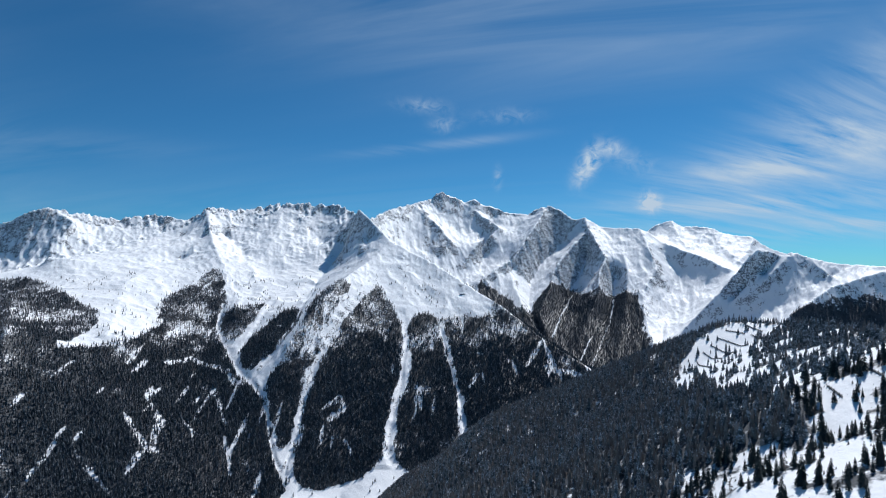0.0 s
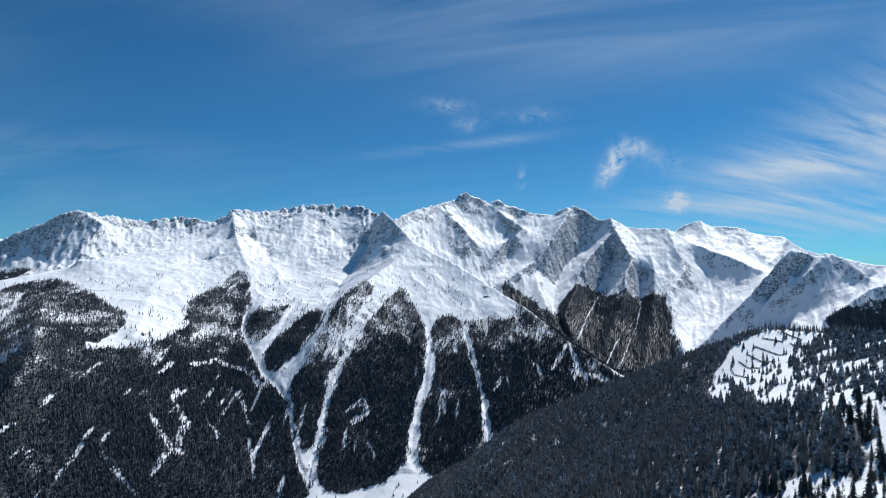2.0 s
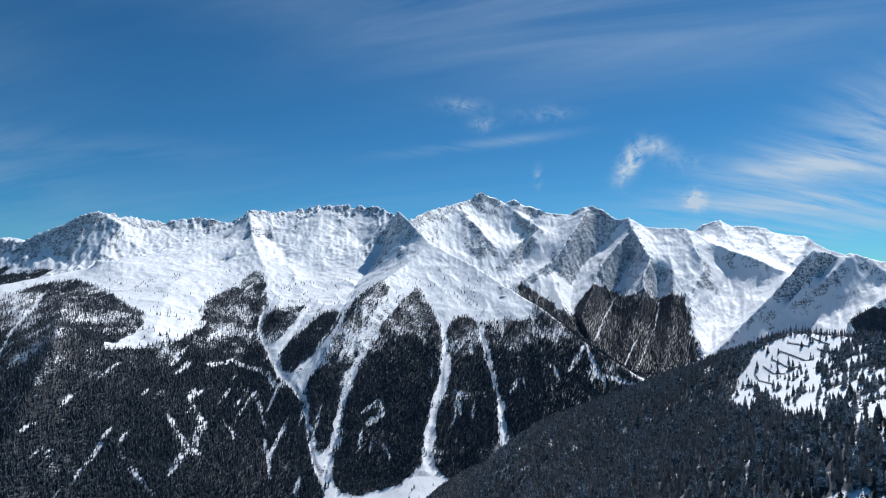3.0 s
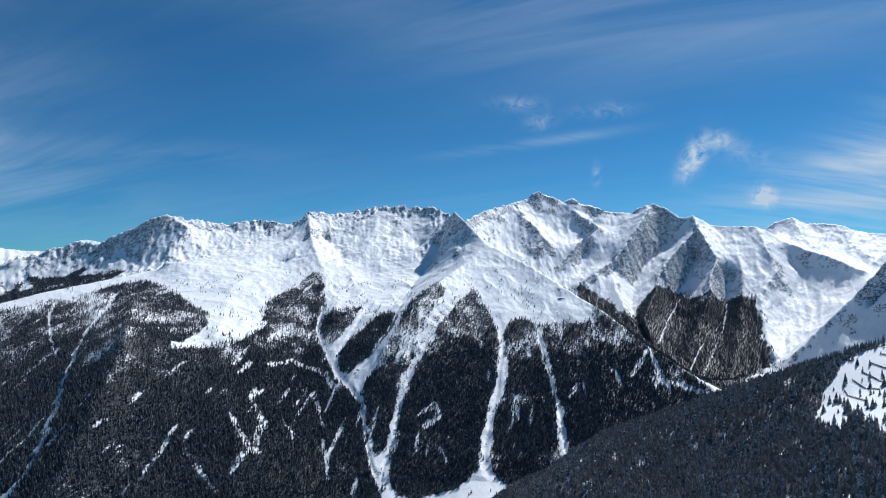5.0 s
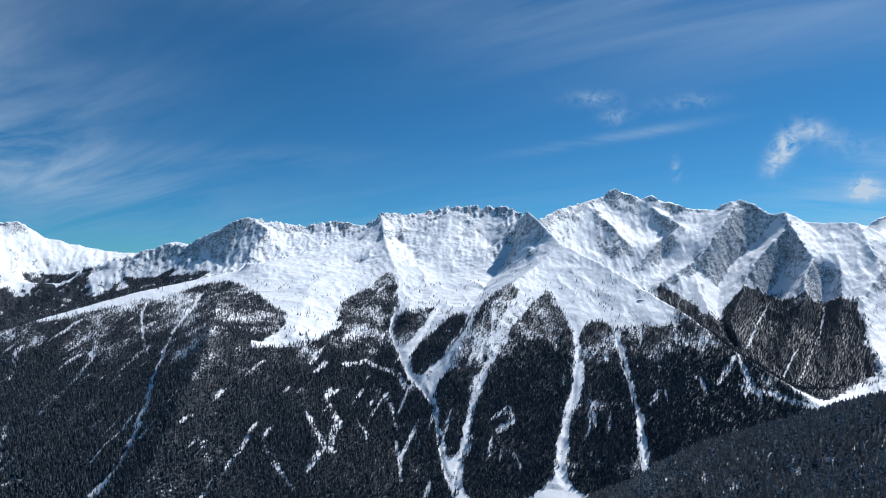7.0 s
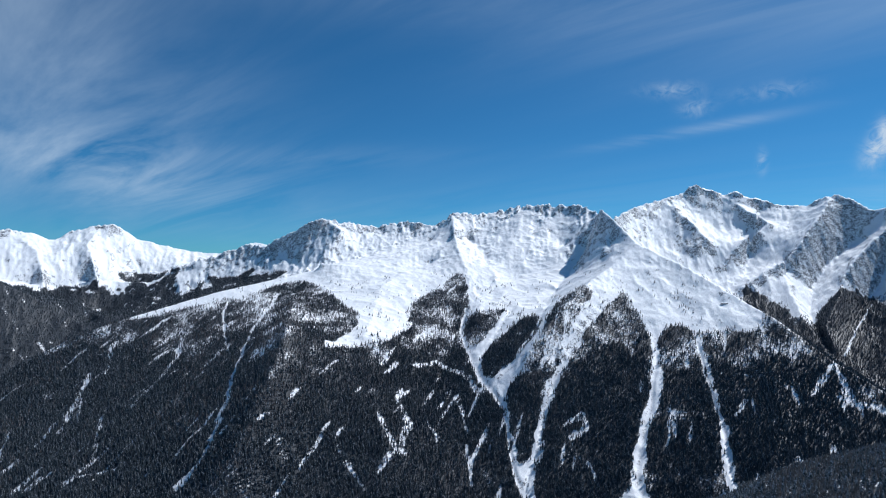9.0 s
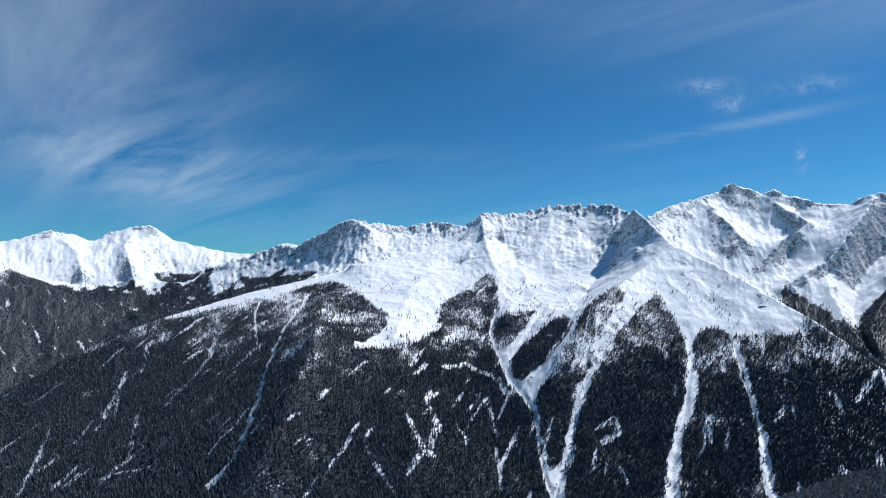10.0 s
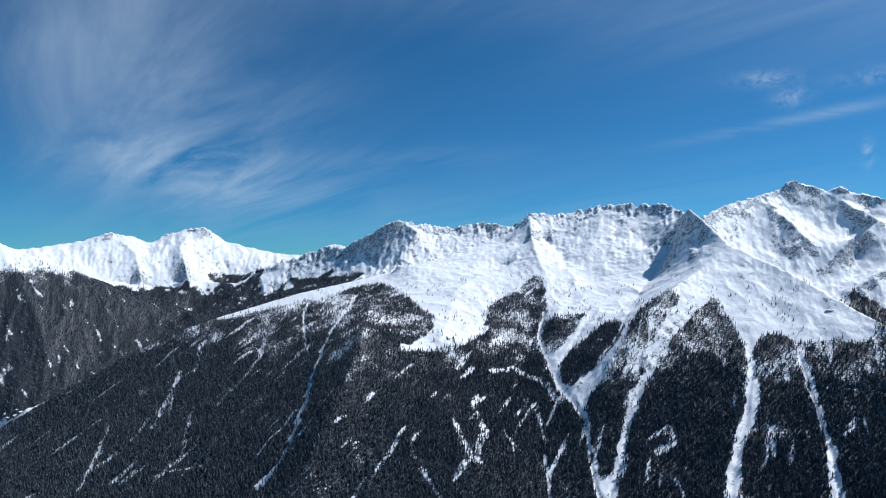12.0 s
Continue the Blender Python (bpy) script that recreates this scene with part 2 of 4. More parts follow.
# mountain crests and spurs: (x, y, z) along the line, height of its crags, massif
CRESTS = {
    "front_summit": ([(-490, 3475, 365), (-380, 3300, 262), (-275, 3135, 155)], 7, "front"),
    "front_right": ([(-275, 3135, 155), (-55, 2975, 45), (175, 2800, -100), (270, 2705, -160), (420, 2560, -280), (610, 2390, -405), (720, 2290, -500),
          (800, 2200, -600)], 5, "front"),
    "front_left": ([(-275, 3135, 155), (-355, 2955, 55), (-460, 2680, -45), (-520, 2495, -140), (-585, 2300, -270), (-590, 2090, -465), (-560, 1900, -605),
          (-540, 1790, -700)], 4, "front"),
    "wedge_spur": ([(-300, 2760, -60), (-310, 2400, -300), (-315, 2100, -515), (-315, 1880, -660), (-310, 1790, -720)], 0, "front"),
    "strip_spur": ([(-65, 2640, -185), (-55, 2300, -405), (-40, 2080, -550), (-30, 1860, -710)], 0, "front"),
    "east_spur": ([(250, 2650, -205), (215, 2350, -380), (190, 2120, -510), (170, 1900, -650)], 0, "front"),
    "peak_spur": ([(-1460, 3720, 375), (-1280, 3345, 165), (-1090, 3035, -5), (-1015, 2795, -125), (-960, 2600, -225), (-930, 2300, -350), (-850, 2050, -455),
          (-740, 1820, -590)], 9, "front"),
    "bowl_rib": ([(-1330, 3540, 210), (-1480, 3280, 135), (-1590, 3105, 75), (-1685, 2930, 45), (-1865, 2845, 65)], 6, "front"),
    "bowl_one": ([(-1050, 3945, 430), (-1005, 3635, 250), (-990, 3365, 105)], 8, "front"),
    "bowl_two": ([(-755, 3940, 410), (-770, 3670, 215), (-695, 3565, 145)], 8, "front"),
    "plateau": ([(-1485, 3750, 375), (-1545, 3530, 195), (-1780, 3140, 85), (-1980, 2745, 0), (-2205, 2450, -80), (-2420, 2120, -190)], 2, "front"),
    "plateau_end": ([(-2420, 2120, -190), (-2545, 1965, -255), (-2640, 1750, -385), (-2740, 1570, -500), (-2885, 1425, -625), (-3000, 1300, -750)], 2, "front"),
    "hump_west": ([(-1900, 2650, -65), (-1640, 2270, -150), (-1421, 1972, -196), (-1340, 1760, -330), (-1264, 1543, -485), (-1220, 1400, -620)], 0, "front"),
    "hump_east": ([(-1421, 1990, -200), (-1250, 2130, -265), (-1060, 1980, -390), (-930, 1820, -495), (-860, 1680, -610)], 0, "front"),
    "jagged": ([(-490, 3475, 345), (-530, 3785, 345), (-675, 3915, 415), (-900, 3945, 435), (-1050, 3945, 435), (-1255, 3885, 385), (-1460, 3740, 380),
          (-1570, 3690, 295), (-1670, 3685, 320), (-1770, 3680, 335), (-1950, 3600, 295), (-2015, 3565, 305), (-2150, 3485, 325), (-2230, 3435, 345),
          (-2335, 3380, 320), (-2465, 3365, 250), (-2630, 3325, 170), (-2805, 3360, 190), (-2960, 3260, 115), (-3210, 3105, 20), (-3400, 2980, -120)], 30, "back"),
    "jagged_one": ([(-2230, 3435, 345), (-2055, 3360, 265), (-2055, 3140, 95)], 16, "back"),
    "jagged_two": ([(-1950, 3600, 290), (-1825, 3490, 210), (-1895, 3245, 105)], 16, "back"),
    "valley_shoulder": ([(-3010, 3240, 120), (-3160, 3025, -10), (-3245, 2820, -155), (-3300, 2650, -275)], 8, "back"),
    "snow_rib_one": ([(-3855, 3100, 340), (-3735, 2895, 195), (-3510, 2775, 35), (-3430, 2745, -60)], 9, "east"),
    "snow_rib_two": ([(-4160, 2665, 288), (-3900, 2665, 150), (-3670, 2555, 0), (-3590, 2525, -90)], 9, "east"),
    "left_slope": ([(-4400, 900, 420), (-4070, 1510, 335), (-3895, 1835, 190), (-3695, 2040, 65), (-3470, 2240, -65), (-3305, 2385, -185),
          (-3170, 2515, -280)], 8, "left"),
    "left_rib_one": ([(-3895, 1835, 190), (-3650, 1845, -25), (-3420, 1825, -230), (-3250, 1790, -400)], 8, "left"),
    "left_rib_two": ([(-3695, 2040, 65), (-3460, 2075, -125), (-3265, 2030, -330), (-3150, 1990, -450)], 8, "left"),
    "glacier": ([(-505, 4170, 365), (-430, 4380, 425), (-355, 4485, 470), (-215, 4645, 525), (-105, 4740, 565), (-55, 4780, 615), (-5, 4800, 635), (60, 4800, 600),
          (170, 4805, 550), (255, 4810, 580), (305, 4800, 530), (385, 4800, 515), (520, 4790, 460), (675, 4770, 450), (735, 4760, 485), (825, 4730, 515),
          (910, 4705, 480), (970, 4670, 425), (1015, 4630, 395)], 16, "glacier"),
    "right_crest": ([(1015, 4630, 395), (1075, 4595, 410), (1130, 4580, 380), (1185, 4550, 340), (1295, 4515, 325), (1440, 4455, 320), (1510, 4420, 290),
          (1570, 4335, 215), (1685, 4175, 140), (1755, 4065, 100), (1855, 3915, 15)], 8, "glacier"),
    "glacier_rock": ([(-215, 4645, 520), (-115, 4530, 415), (-25, 4420, 320), (50, 4340, 220), (-55, 4280, 170)], 18, "glacier"),
    "glacier_low": ([(170, 4795, 540), (435, 4555, 330), (245, 4365, 205), (180, 4275, 120), (95, 4180, 15)], 12, "glacier"),
    "spur_a": ([(815, 4730, 510), (705, 4520, 360), (590, 4340, 205), (480, 4210, 80), (340, 4105, 0), (235, 4015, -80)], 18, "glacier"),
    "spur_f": ([(490, 4300, 80), (465, 4030, -70), (500, 3795, -220), (560, 3625, -345)], 6, "glacier"),
    "spur_b": ([(1075, 4595, 405), (1080, 4445, 305), (1095, 4295, 200), (1120, 4155, 80), (1045, 4040, -20), (1015, 3920, -110), (910, 3725, -270),
          (775, 3485, -420)], 16, "glacier"),
    "spur_c": ([(1090, 4490, 310), (925, 4340, 175), (820, 4220, 80), (740, 4095, -40), (715, 3995, -105), (600, 3770, -255), (610, 3610, -360)], 16, "glacier"),
    "spur_d": ([(1465, 4445, 310), (1440, 4300, 220), (1430, 4140, 120), (1435, 4035, 30), (1280, 3855, -110), (1230, 3725, -200), (1190, 3525, -325),
          (1145, 3285, -410)], 12, "glacier"),
    "spur_e": ([(1315, 4510, 325), (1270, 4295, 170), (1240, 4055, 10), (1185, 3895, -120), (1100, 3680, -265), (945, 3305, -475)], 8, "glacier"),
    "white_massif": ([(1510, 4660, 270), (1595, 4665, 325), (1665, 4660, 370), (1755, 4635, 390), (1825, 4600, 345), (1945, 4550, 340), (2025, 4515, 320),
          (2095, 4480, 280), (2185, 4430, 265), (2255, 4385, 255), (2295, 4350, 200), (2360, 4295, 150), (2485, 4175, 95), (2660, 3970, -10)], 10, "white"),
    "white_rib_one": ([(1755, 4635, 390), (1735, 4440, 270), (1725, 4265, 170)], 12, "white"),
    "white_rib_two": ([(2025, 4515, 320), (1975, 4335, 205), (1980, 4110, 105)], 12, "white"),
    "white_rib_three": ([(2255, 4385, 255), (2150, 4235, 160), (1980, 4040, 65)], 12, "white"),
    "right_peak": ([(1225, 3225, -370), (1360, 3270, -245), (1475, 3305, -145), (1585, 3335, -50), (1655, 3345, 30), (1705, 3350, 90), (1740, 3345, 120),
          (1775, 3330, 120), (1820, 3315, 105), (1860, 3300, 90), (1900, 3280, 105), (1945, 3230, 80), (2005, 3170, 50), (2085, 3105, 35), (2205, 3005, 25),
          (2410, 2810, 15)], 9, "right"),
    "right_rib": ([(1740, 3345, 120), (1705, 3285, 25), (1625, 3255, -85), (1510, 3225, -205)], 8, "right"),
    "right_spur": ([(1900, 3280, 105), (1825, 3240, 50), (1765, 3230, 0), (1685, 3205, -70), (1600, 3180, -185)], 10, "right"),
    "right_spur_two": ([(1945, 3230, 80), (1955, 3140, 25), (1965, 3065, -15)], 6, "right"),
    "right_foot": ([(2320, 2700, 35), (2070, 2820, 5), (1935, 2805, -30), (1780, 2765, -70), (1610, 2685, -145), (1495, 2625, -195)], 5, "right"),
    "snow_massif": ([(-4460, 1860, 150), (-4375, 2165, 160), (-4275, 2390, 205), (-4225, 2495, 230), (-4185, 2570, 265), (-4150, 2635, 295), (-4105, 2700, 280),
          (-4070, 2760, 265), (-4020, 2825, 225), (-3985, 2870, 235), (-3955, 2920, 290), (-3890, 3005, 310), (-3865, 3035, 335), (-3790, 3125, 345),
          (-3760, 3165, 320), (-3690, 3235, 245), (-3615, 3300, 220), (-3500, 3400, 180), (-3405, 3465, 155), (-3300, 3525, 145), (-3155, 3590, 145)], 10, "east"),
    "snow_dome": ([(-3040, 3385, 95), (-3030, 3485, 145), (-3010, 3545, 185), (-2955, 3605, 225), (-2885, 3645, 210), (-2790, 3655, 145)], 8, "east"),
    "snow_rib_three": ([(-3500, 3400, 180), (-3340, 3265, 85), (-3190, 3055, -35)], 8, "east"),
    "dark_foot": ([(-3995, 2280, 10), (-3800, 2450, -45), (-3615, 2610, -80), (-3515, 2780, -45), (-3250, 2965, -55), (-3065, 3125, 25)], 3, "east"),
}
# stream beds, hollows and bowl floors
HOLLOWS = {
    "valley": [(-4700, 700, -930), (-3300, 900, -880), (-2300, 850, -830), (-1300, 1180, -770), (-900, 1480, -740), (-415, 1735, -705), (-165, 1700, -700),
          (200, 1720, -690), (500, 1950, -650), (800, 2280, -610), (1000, 2700, -585), (790, 3050, -505)],
    "side_valley": [(790, 3050, -505), (925, 3145, -505), (1055, 3230, -490), (1185, 3315, -420), (1345, 3470, -340), (1535, 3605, -220), (1700, 3710, -125),
          (1875, 3815, -25), (2145, 3840, 45)],
    "valley_bend": [(790, 3050, -505), (725, 3170, -510), (620, 3320, -490), (470, 3470, -415), (285, 3550, -290), (55, 3600, -145)],
    "glacier_trough": [(405, 4750, 430), (365, 4620, 315), (315, 4440, 150), (265, 4230, 15), (195, 4050, -85), (235, 3820, -205)],
    "cirque": [(925, 4555, 220), (720, 4370, 50), (610, 4185, -85), (555, 3920, -230), (590, 3595, -395)],
    "cleft_one": [(1055, 4400, 110), (955, 4230, -50), (820, 4055, -180), (665, 3635, -365)],
    "cleft_two": [(1180, 4125, -30), (1130, 4015, -145), (1040, 3810, -280), (800, 3275, -495)],
    "snow_shelf": [(1570, 4220, 90), (1585, 4075, -30), (1490, 3925, -135), (1370, 3710, -270), (1250, 3455, -380)],
    "right_hollow": [(1815, 3305, 65), (1750, 3295, -25), (1680, 3285, -100), (1590, 3265, -200)],
    "right_dale": [(2045, 3070, 0), (1925, 3090, -45), (1835, 3085, -95), (1730, 3065, -180), (1565, 3020, -275)],
    "basin": [(-1385, 3215, 60), (-1440, 2970, 15), (-1445, 2745, -50), (-1345, 2500, -145), (-1230, 2210, -235)],
    "shelf": [(-1145, 2300, -240), (-1230, 2210, -240), (-1330, 2130, -250)],
    "plateau_back": [(-1970, 3015, 45), (-2100, 2875, -10), (-2315, 2625, -90), (-2500, 2420, -160)],
    "bowl": [(-600, 3535, 235), (-560, 3450, 145), (-600, 3275, 40), (-630, 3050, -50), (-625, 2755, -135)],
    "bowl_floor": [(-620, 2995, -50), (-855, 3210, 5), (-945, 3110, -25), (-995, 2990, -50), (-900, 2610, -190)],
    "bowl_west": [(-1295, 3600, 200), (-1045, 3290, 60), (-955, 3060, -15)],
    "far_valley": [(-3615, 2540, -120), (-3480, 2555, -150), (-3305, 2555, -200), (-3105, 2525, -250)],
    "west_valley": [(-3105, 2525, -250), (-3035, 2150, -445), (-3055, 1600, -600), (-3300, 1300, -900), (-3300, 900, -880)],
}


def drop(d, profile):
    out, last = np.zeros(d.shape), 0.0
    for slope, until in profile:
        out += slope * np.clip(d - last, 0, until - last)
        last = until
    return out


def ridge_field(x, y, crest, left, right):
    """The land that a crest holds up: its height."""
    closest, side = np.full(x.shape, 1e18), np.zeros(x.shape)
    spans = []
    for (ax, ay, az), (bx, by, bz) in zip(crest, crest[1:]):
        dx, dy = bx - ax, by - ay
        length = math.hypot(dx, dy)
        u = np.clip(((x - ax) * dx + (y - ay) * dy) / length ** 2, 0, 1)
        px, py = x - ax - u * dx, y - ay - u * dy
        d2, cross = px * px + py * py, (dx * (y - ay) - dy * (x - ax)) / length
        key = d2 - 1e-3 * cross * cross
        near = key < closest
        closest, side = np.where(near, key, closest), np.where(near, np.sign(cross), side)
        spans.append((az + u * (bz - az), np.sqrt(d2)))
    best = np.full(x.shape, -1e9)
    for h, d in spans:
        best = np.maximum(best, h - np.where(side > 0, drop(d, left), drop(d, right)))
    return best


MASSIFS = ["floor", "near", "front", "back", "glacier", "white", "right", "east", "left"]
# of each massif: height of the large and of the small forms, and how far the slopes hang between its spurs
RELIEF = np.array([(0, 0.5), (3, 1.0), (9, 1.0), (20, 3.0), (15, 1.6), (16, 2.0), (13, 2.0), (18, 3.0), (22, 3.0)])
SAG = np.array([0, 0, 0.0009, 0.0040, 0.0042, 0.0045, 0.0040, 0.0026, 0.0012])
WEST, EAST, SOUTH, NORTH = -4800, 2800, 600, 5080


def along(points, gap):
    """Places every gap metres along a line."""
    p = np.array(points, float)
    s = np.concatenate([[0], np.cumsum(np.hypot(*np.diff(p[:, :2], axis=0).T))])
    t = np.linspace(0, s[-1], max(2, int(s[-1] / gap) + 1))
    return np.stack([np.interp(t, s, p[:, k]) for k in range(3)], -1)


def nearest_line(h):
    """For a grid of h metres: which massif the nearest crest belongs to, its crags, and how far off it is."""
    gx, gy = np.meshgrid(np.arange(WEST, EAST + 1, h, dtype=np.float32), np.arange(SOUTH, NORTH + 1, h, dtype=np.float32))
    best = np.full(gx.shape, 1e9, np.float32)
    who, crag = np.zeros(gx.shape, int), np.zeros(gx.shape, np.float32)
    for crest, rough, massif in CRESTS.values():
        for x, y, _ in along(crest, 40):
            i0, i1 = max(0, int((x - WEST - 1100) / h)), int((x - WEST + 1100) / h)
            j0, j1 = max(0, int((y - SOUTH - 1100) / h)), int((y - SOUTH + 1100) / h)
            d = np.hypot(gx[j0:j1, i0:i1] - x, gy[j0:j1, i0:i1] - y)
            won = d < best[j0:j1, i0:i1]
            best[j0:j1, i0:i1][won] = d[won]
            who[j0:j1, i0:i1][won] = MASSIFS.index(massif)
            crag[j0:j1, i0:i1][won] = rough
    return who, crag, best


def drape():
    """Land hung like a cloth over the crests and down to the stream beds: heights on a grid of 10 m."""
    who, crag, away = nearest_line(20)
    z = None
    for h, rounds in ((80, 400), (40, 160), (20, 110), (10, 70)):
        nx, ny = (EAST - WEST) // h + 1, (NORTH - SOUTH) // h + 1
        gx, gy = np.meshgrid(WEST + h * np.arange(nx), SOUTH + h * np.arange(ny))
        total, count = np.zeros((ny, nx)), np.zeros((ny, nx))
        for line in [c[0] for c in CRESTS.values()] + list(HOLLOWS.values()):
            p = along(line, h * 0.4)
            i, j = np.rint((p[:, 0] - WEST) / h).astype(int), np.rint((p[:, 1] - SOUTH) / h).astype(int)
            ok = (i >= 0) & (i < nx) & (j >= 0) & (j < ny)
            np.add.at(total, (j[ok], i[ok]), p[ok, 2])
            np.add.at(count, (j[ok], i[ok]), 1)
        rim = np.hypot(gx, gy - 60) > 5030
        total[rim], count[rim] = -350, 1
        held = count > 0
        goal = total / np.maximum(count, 1)
        if z is None:
            z = np.full((ny, nx), -300.0)
        else:
            z = np.repeat(np.repeat(z, 2, 0), 2, 1)[:ny, :nx]
            z[1:-1, 1:-1] = (z[1:-1, 1:-1] * 2 + z[:-2, 1:-1] + z[2:, 1:-1] + z[1:-1, :-2] + z[1:-1, 2:]) / 6
        z = np.where(held, goal, z)
        jj, ii = np.minimum(np.arange(ny) * h // 20, away.shape[0] - 1), np.minimum(np.arange(nx) * h // 20, away.shape[1] - 1)
        hang = (SAG[who] * np.clip(1.6 - away / 300, 0, 1))[np.ix_(jj, ii)] * h * h
        free = [(~held) & ((np.add.outer(np.arange(ny), np.arange(nx)) & 1) == k) for k in (0, 1)]
        for _ in range(rounds):
            for pick in free:
                e = np.pad(z, 1, mode="edge")
                mean = (e[:-2, 1:-1] + e[2:, 1:-1] + e[1:-1, :-2] + e[1:-1, 2:] - hang) / 4
                z = np.where(pick, z + 1.75 * (mean - z), z)
    return z, who, crag, away


DRAPED, WHO, CRAG, AWAY = drape()


def sample(grid, x, y, h):
    """The value of a grid of h metres between its points."""
    u, v = np.clip((x - WEST) / h, 0, grid.shape[1] - 1.001), np.clip((y - SOUTH) / h, 0, grid.shape[0] - 1.001)
    i, j = u.astype(int), v.astype(int)
    u, v = u - i, v - j
    return (grid[j, i] * (1 - u) + grid[j, i + 1] * u) * (1 - v) + (grid[j + 1, i] * (1 - u) + grid[j + 1, i + 1] * u) * v


def land(x, y, fine=True):
    """Height, massif, crag weight and distance from the crest at plan places."""
    x, y = np.asarray(x, float), np.asarray(y, float)
    wx, wy = x + 7 * fbm(x, y, 90, 2, 5), y + 7 * fbm(x, y, 90, 2, 9)
    zs = sample(DRAPED, wx, wy, 10)
    # borders between massifs wander a little
    bx, by = x + 30 * fbm(x, y, 120, 2, 6), y + 30 * fbm(x, y, 120, 2, 8)
    i = np.clip(np.rint((bx - WEST) / 20).astype(int), 0, WHO.shape[1] - 1)
    j = np.clip(np.rint((by - SOUTH) / 20).astype(int), 0, WHO.shape[0] - 1)
    who, away = WHO[j, i].copy(), sample(AWAY, x, y, 20)
    crag = CRAG[j, i] * np.exp(-away / 120)
    who[(away > 900) | ((zs < -625) & (y < 1970) & (x > -520) & (x < 80))] = 0
    # far forms run down the slopes towards the valley
    u, v = np.arctan2(x, y) * 4200, np.hypot(x, y) * 0.5
    if fine:
        soft = 0.15 + 0.85 * np.minimum(away / 110, 1)
        distant = who >= 3
        fx, fy = np.where(distant, u, x), np.where(distant, v, y)
        forms = fbm(fx + 40 * fbm(fx, fy, 110, 2, 15), fy, 170, 5, 21, 0.5, ridged=True) - 0.1
        zs = zs + RELIEF[who, 0] * np.where(who == 2, 1 + 1.2 * step(zs, -20, 150), 1) * soft * forms + (RELIEF[who, 1] + 0.2 * crag) * fbm(fx, fy, 40, 3, 31, 0.55, ridged=True)
        zs = zs + crag * (0.75 * fbm(u, v, 62, 4, 70, 0.55, ridged=True) - 0.1)
        # ribs and runnels in the high bowls
        zs = zs + np.where(who == 2, 8 * step(zs, -10, 150), np.where(who == 7, 10, np.where(distant, 6, 0))) * soft * fbm(u, v * 0.3, 55, 4, 78, 0.55, ridged=True)
        # pinnacles along the crests
        zs = zs + 0.4 * crag * np.exp(-away / 30) * np.clip(fbm(u, v * 0.5, 57, 4, 75, 0.75, ridged=True) + 0.1, -0.1, 1)
    near = ridge_field(x, y, NEAR_CREST, [(0.6, FAR)], [(0.48, 420), (0.95, FAR)]) + 4 * fbm(x, y, 130, 3, 40)
    floor = -700 + 0.035 * x + 3 * fbm(x, y, 120, 2, 3)
    near = np.where((x < 900) & (y < 1250), np.maximum(near, floor), near)
    gain = np.clip(0.5 + 0.5 * (near - zs) / 14, 0, 1)
    won = near > zs
    who = np.where(won, 1, who)
    who = np.where(won & (near < floor + 4), 0, who)
    zs = zs * (1 - gain) + near * gain + 14 * gain * (1 - gain)
    return zs, who, np.where(won, 0, crag), np.where(won, 300.0, away)


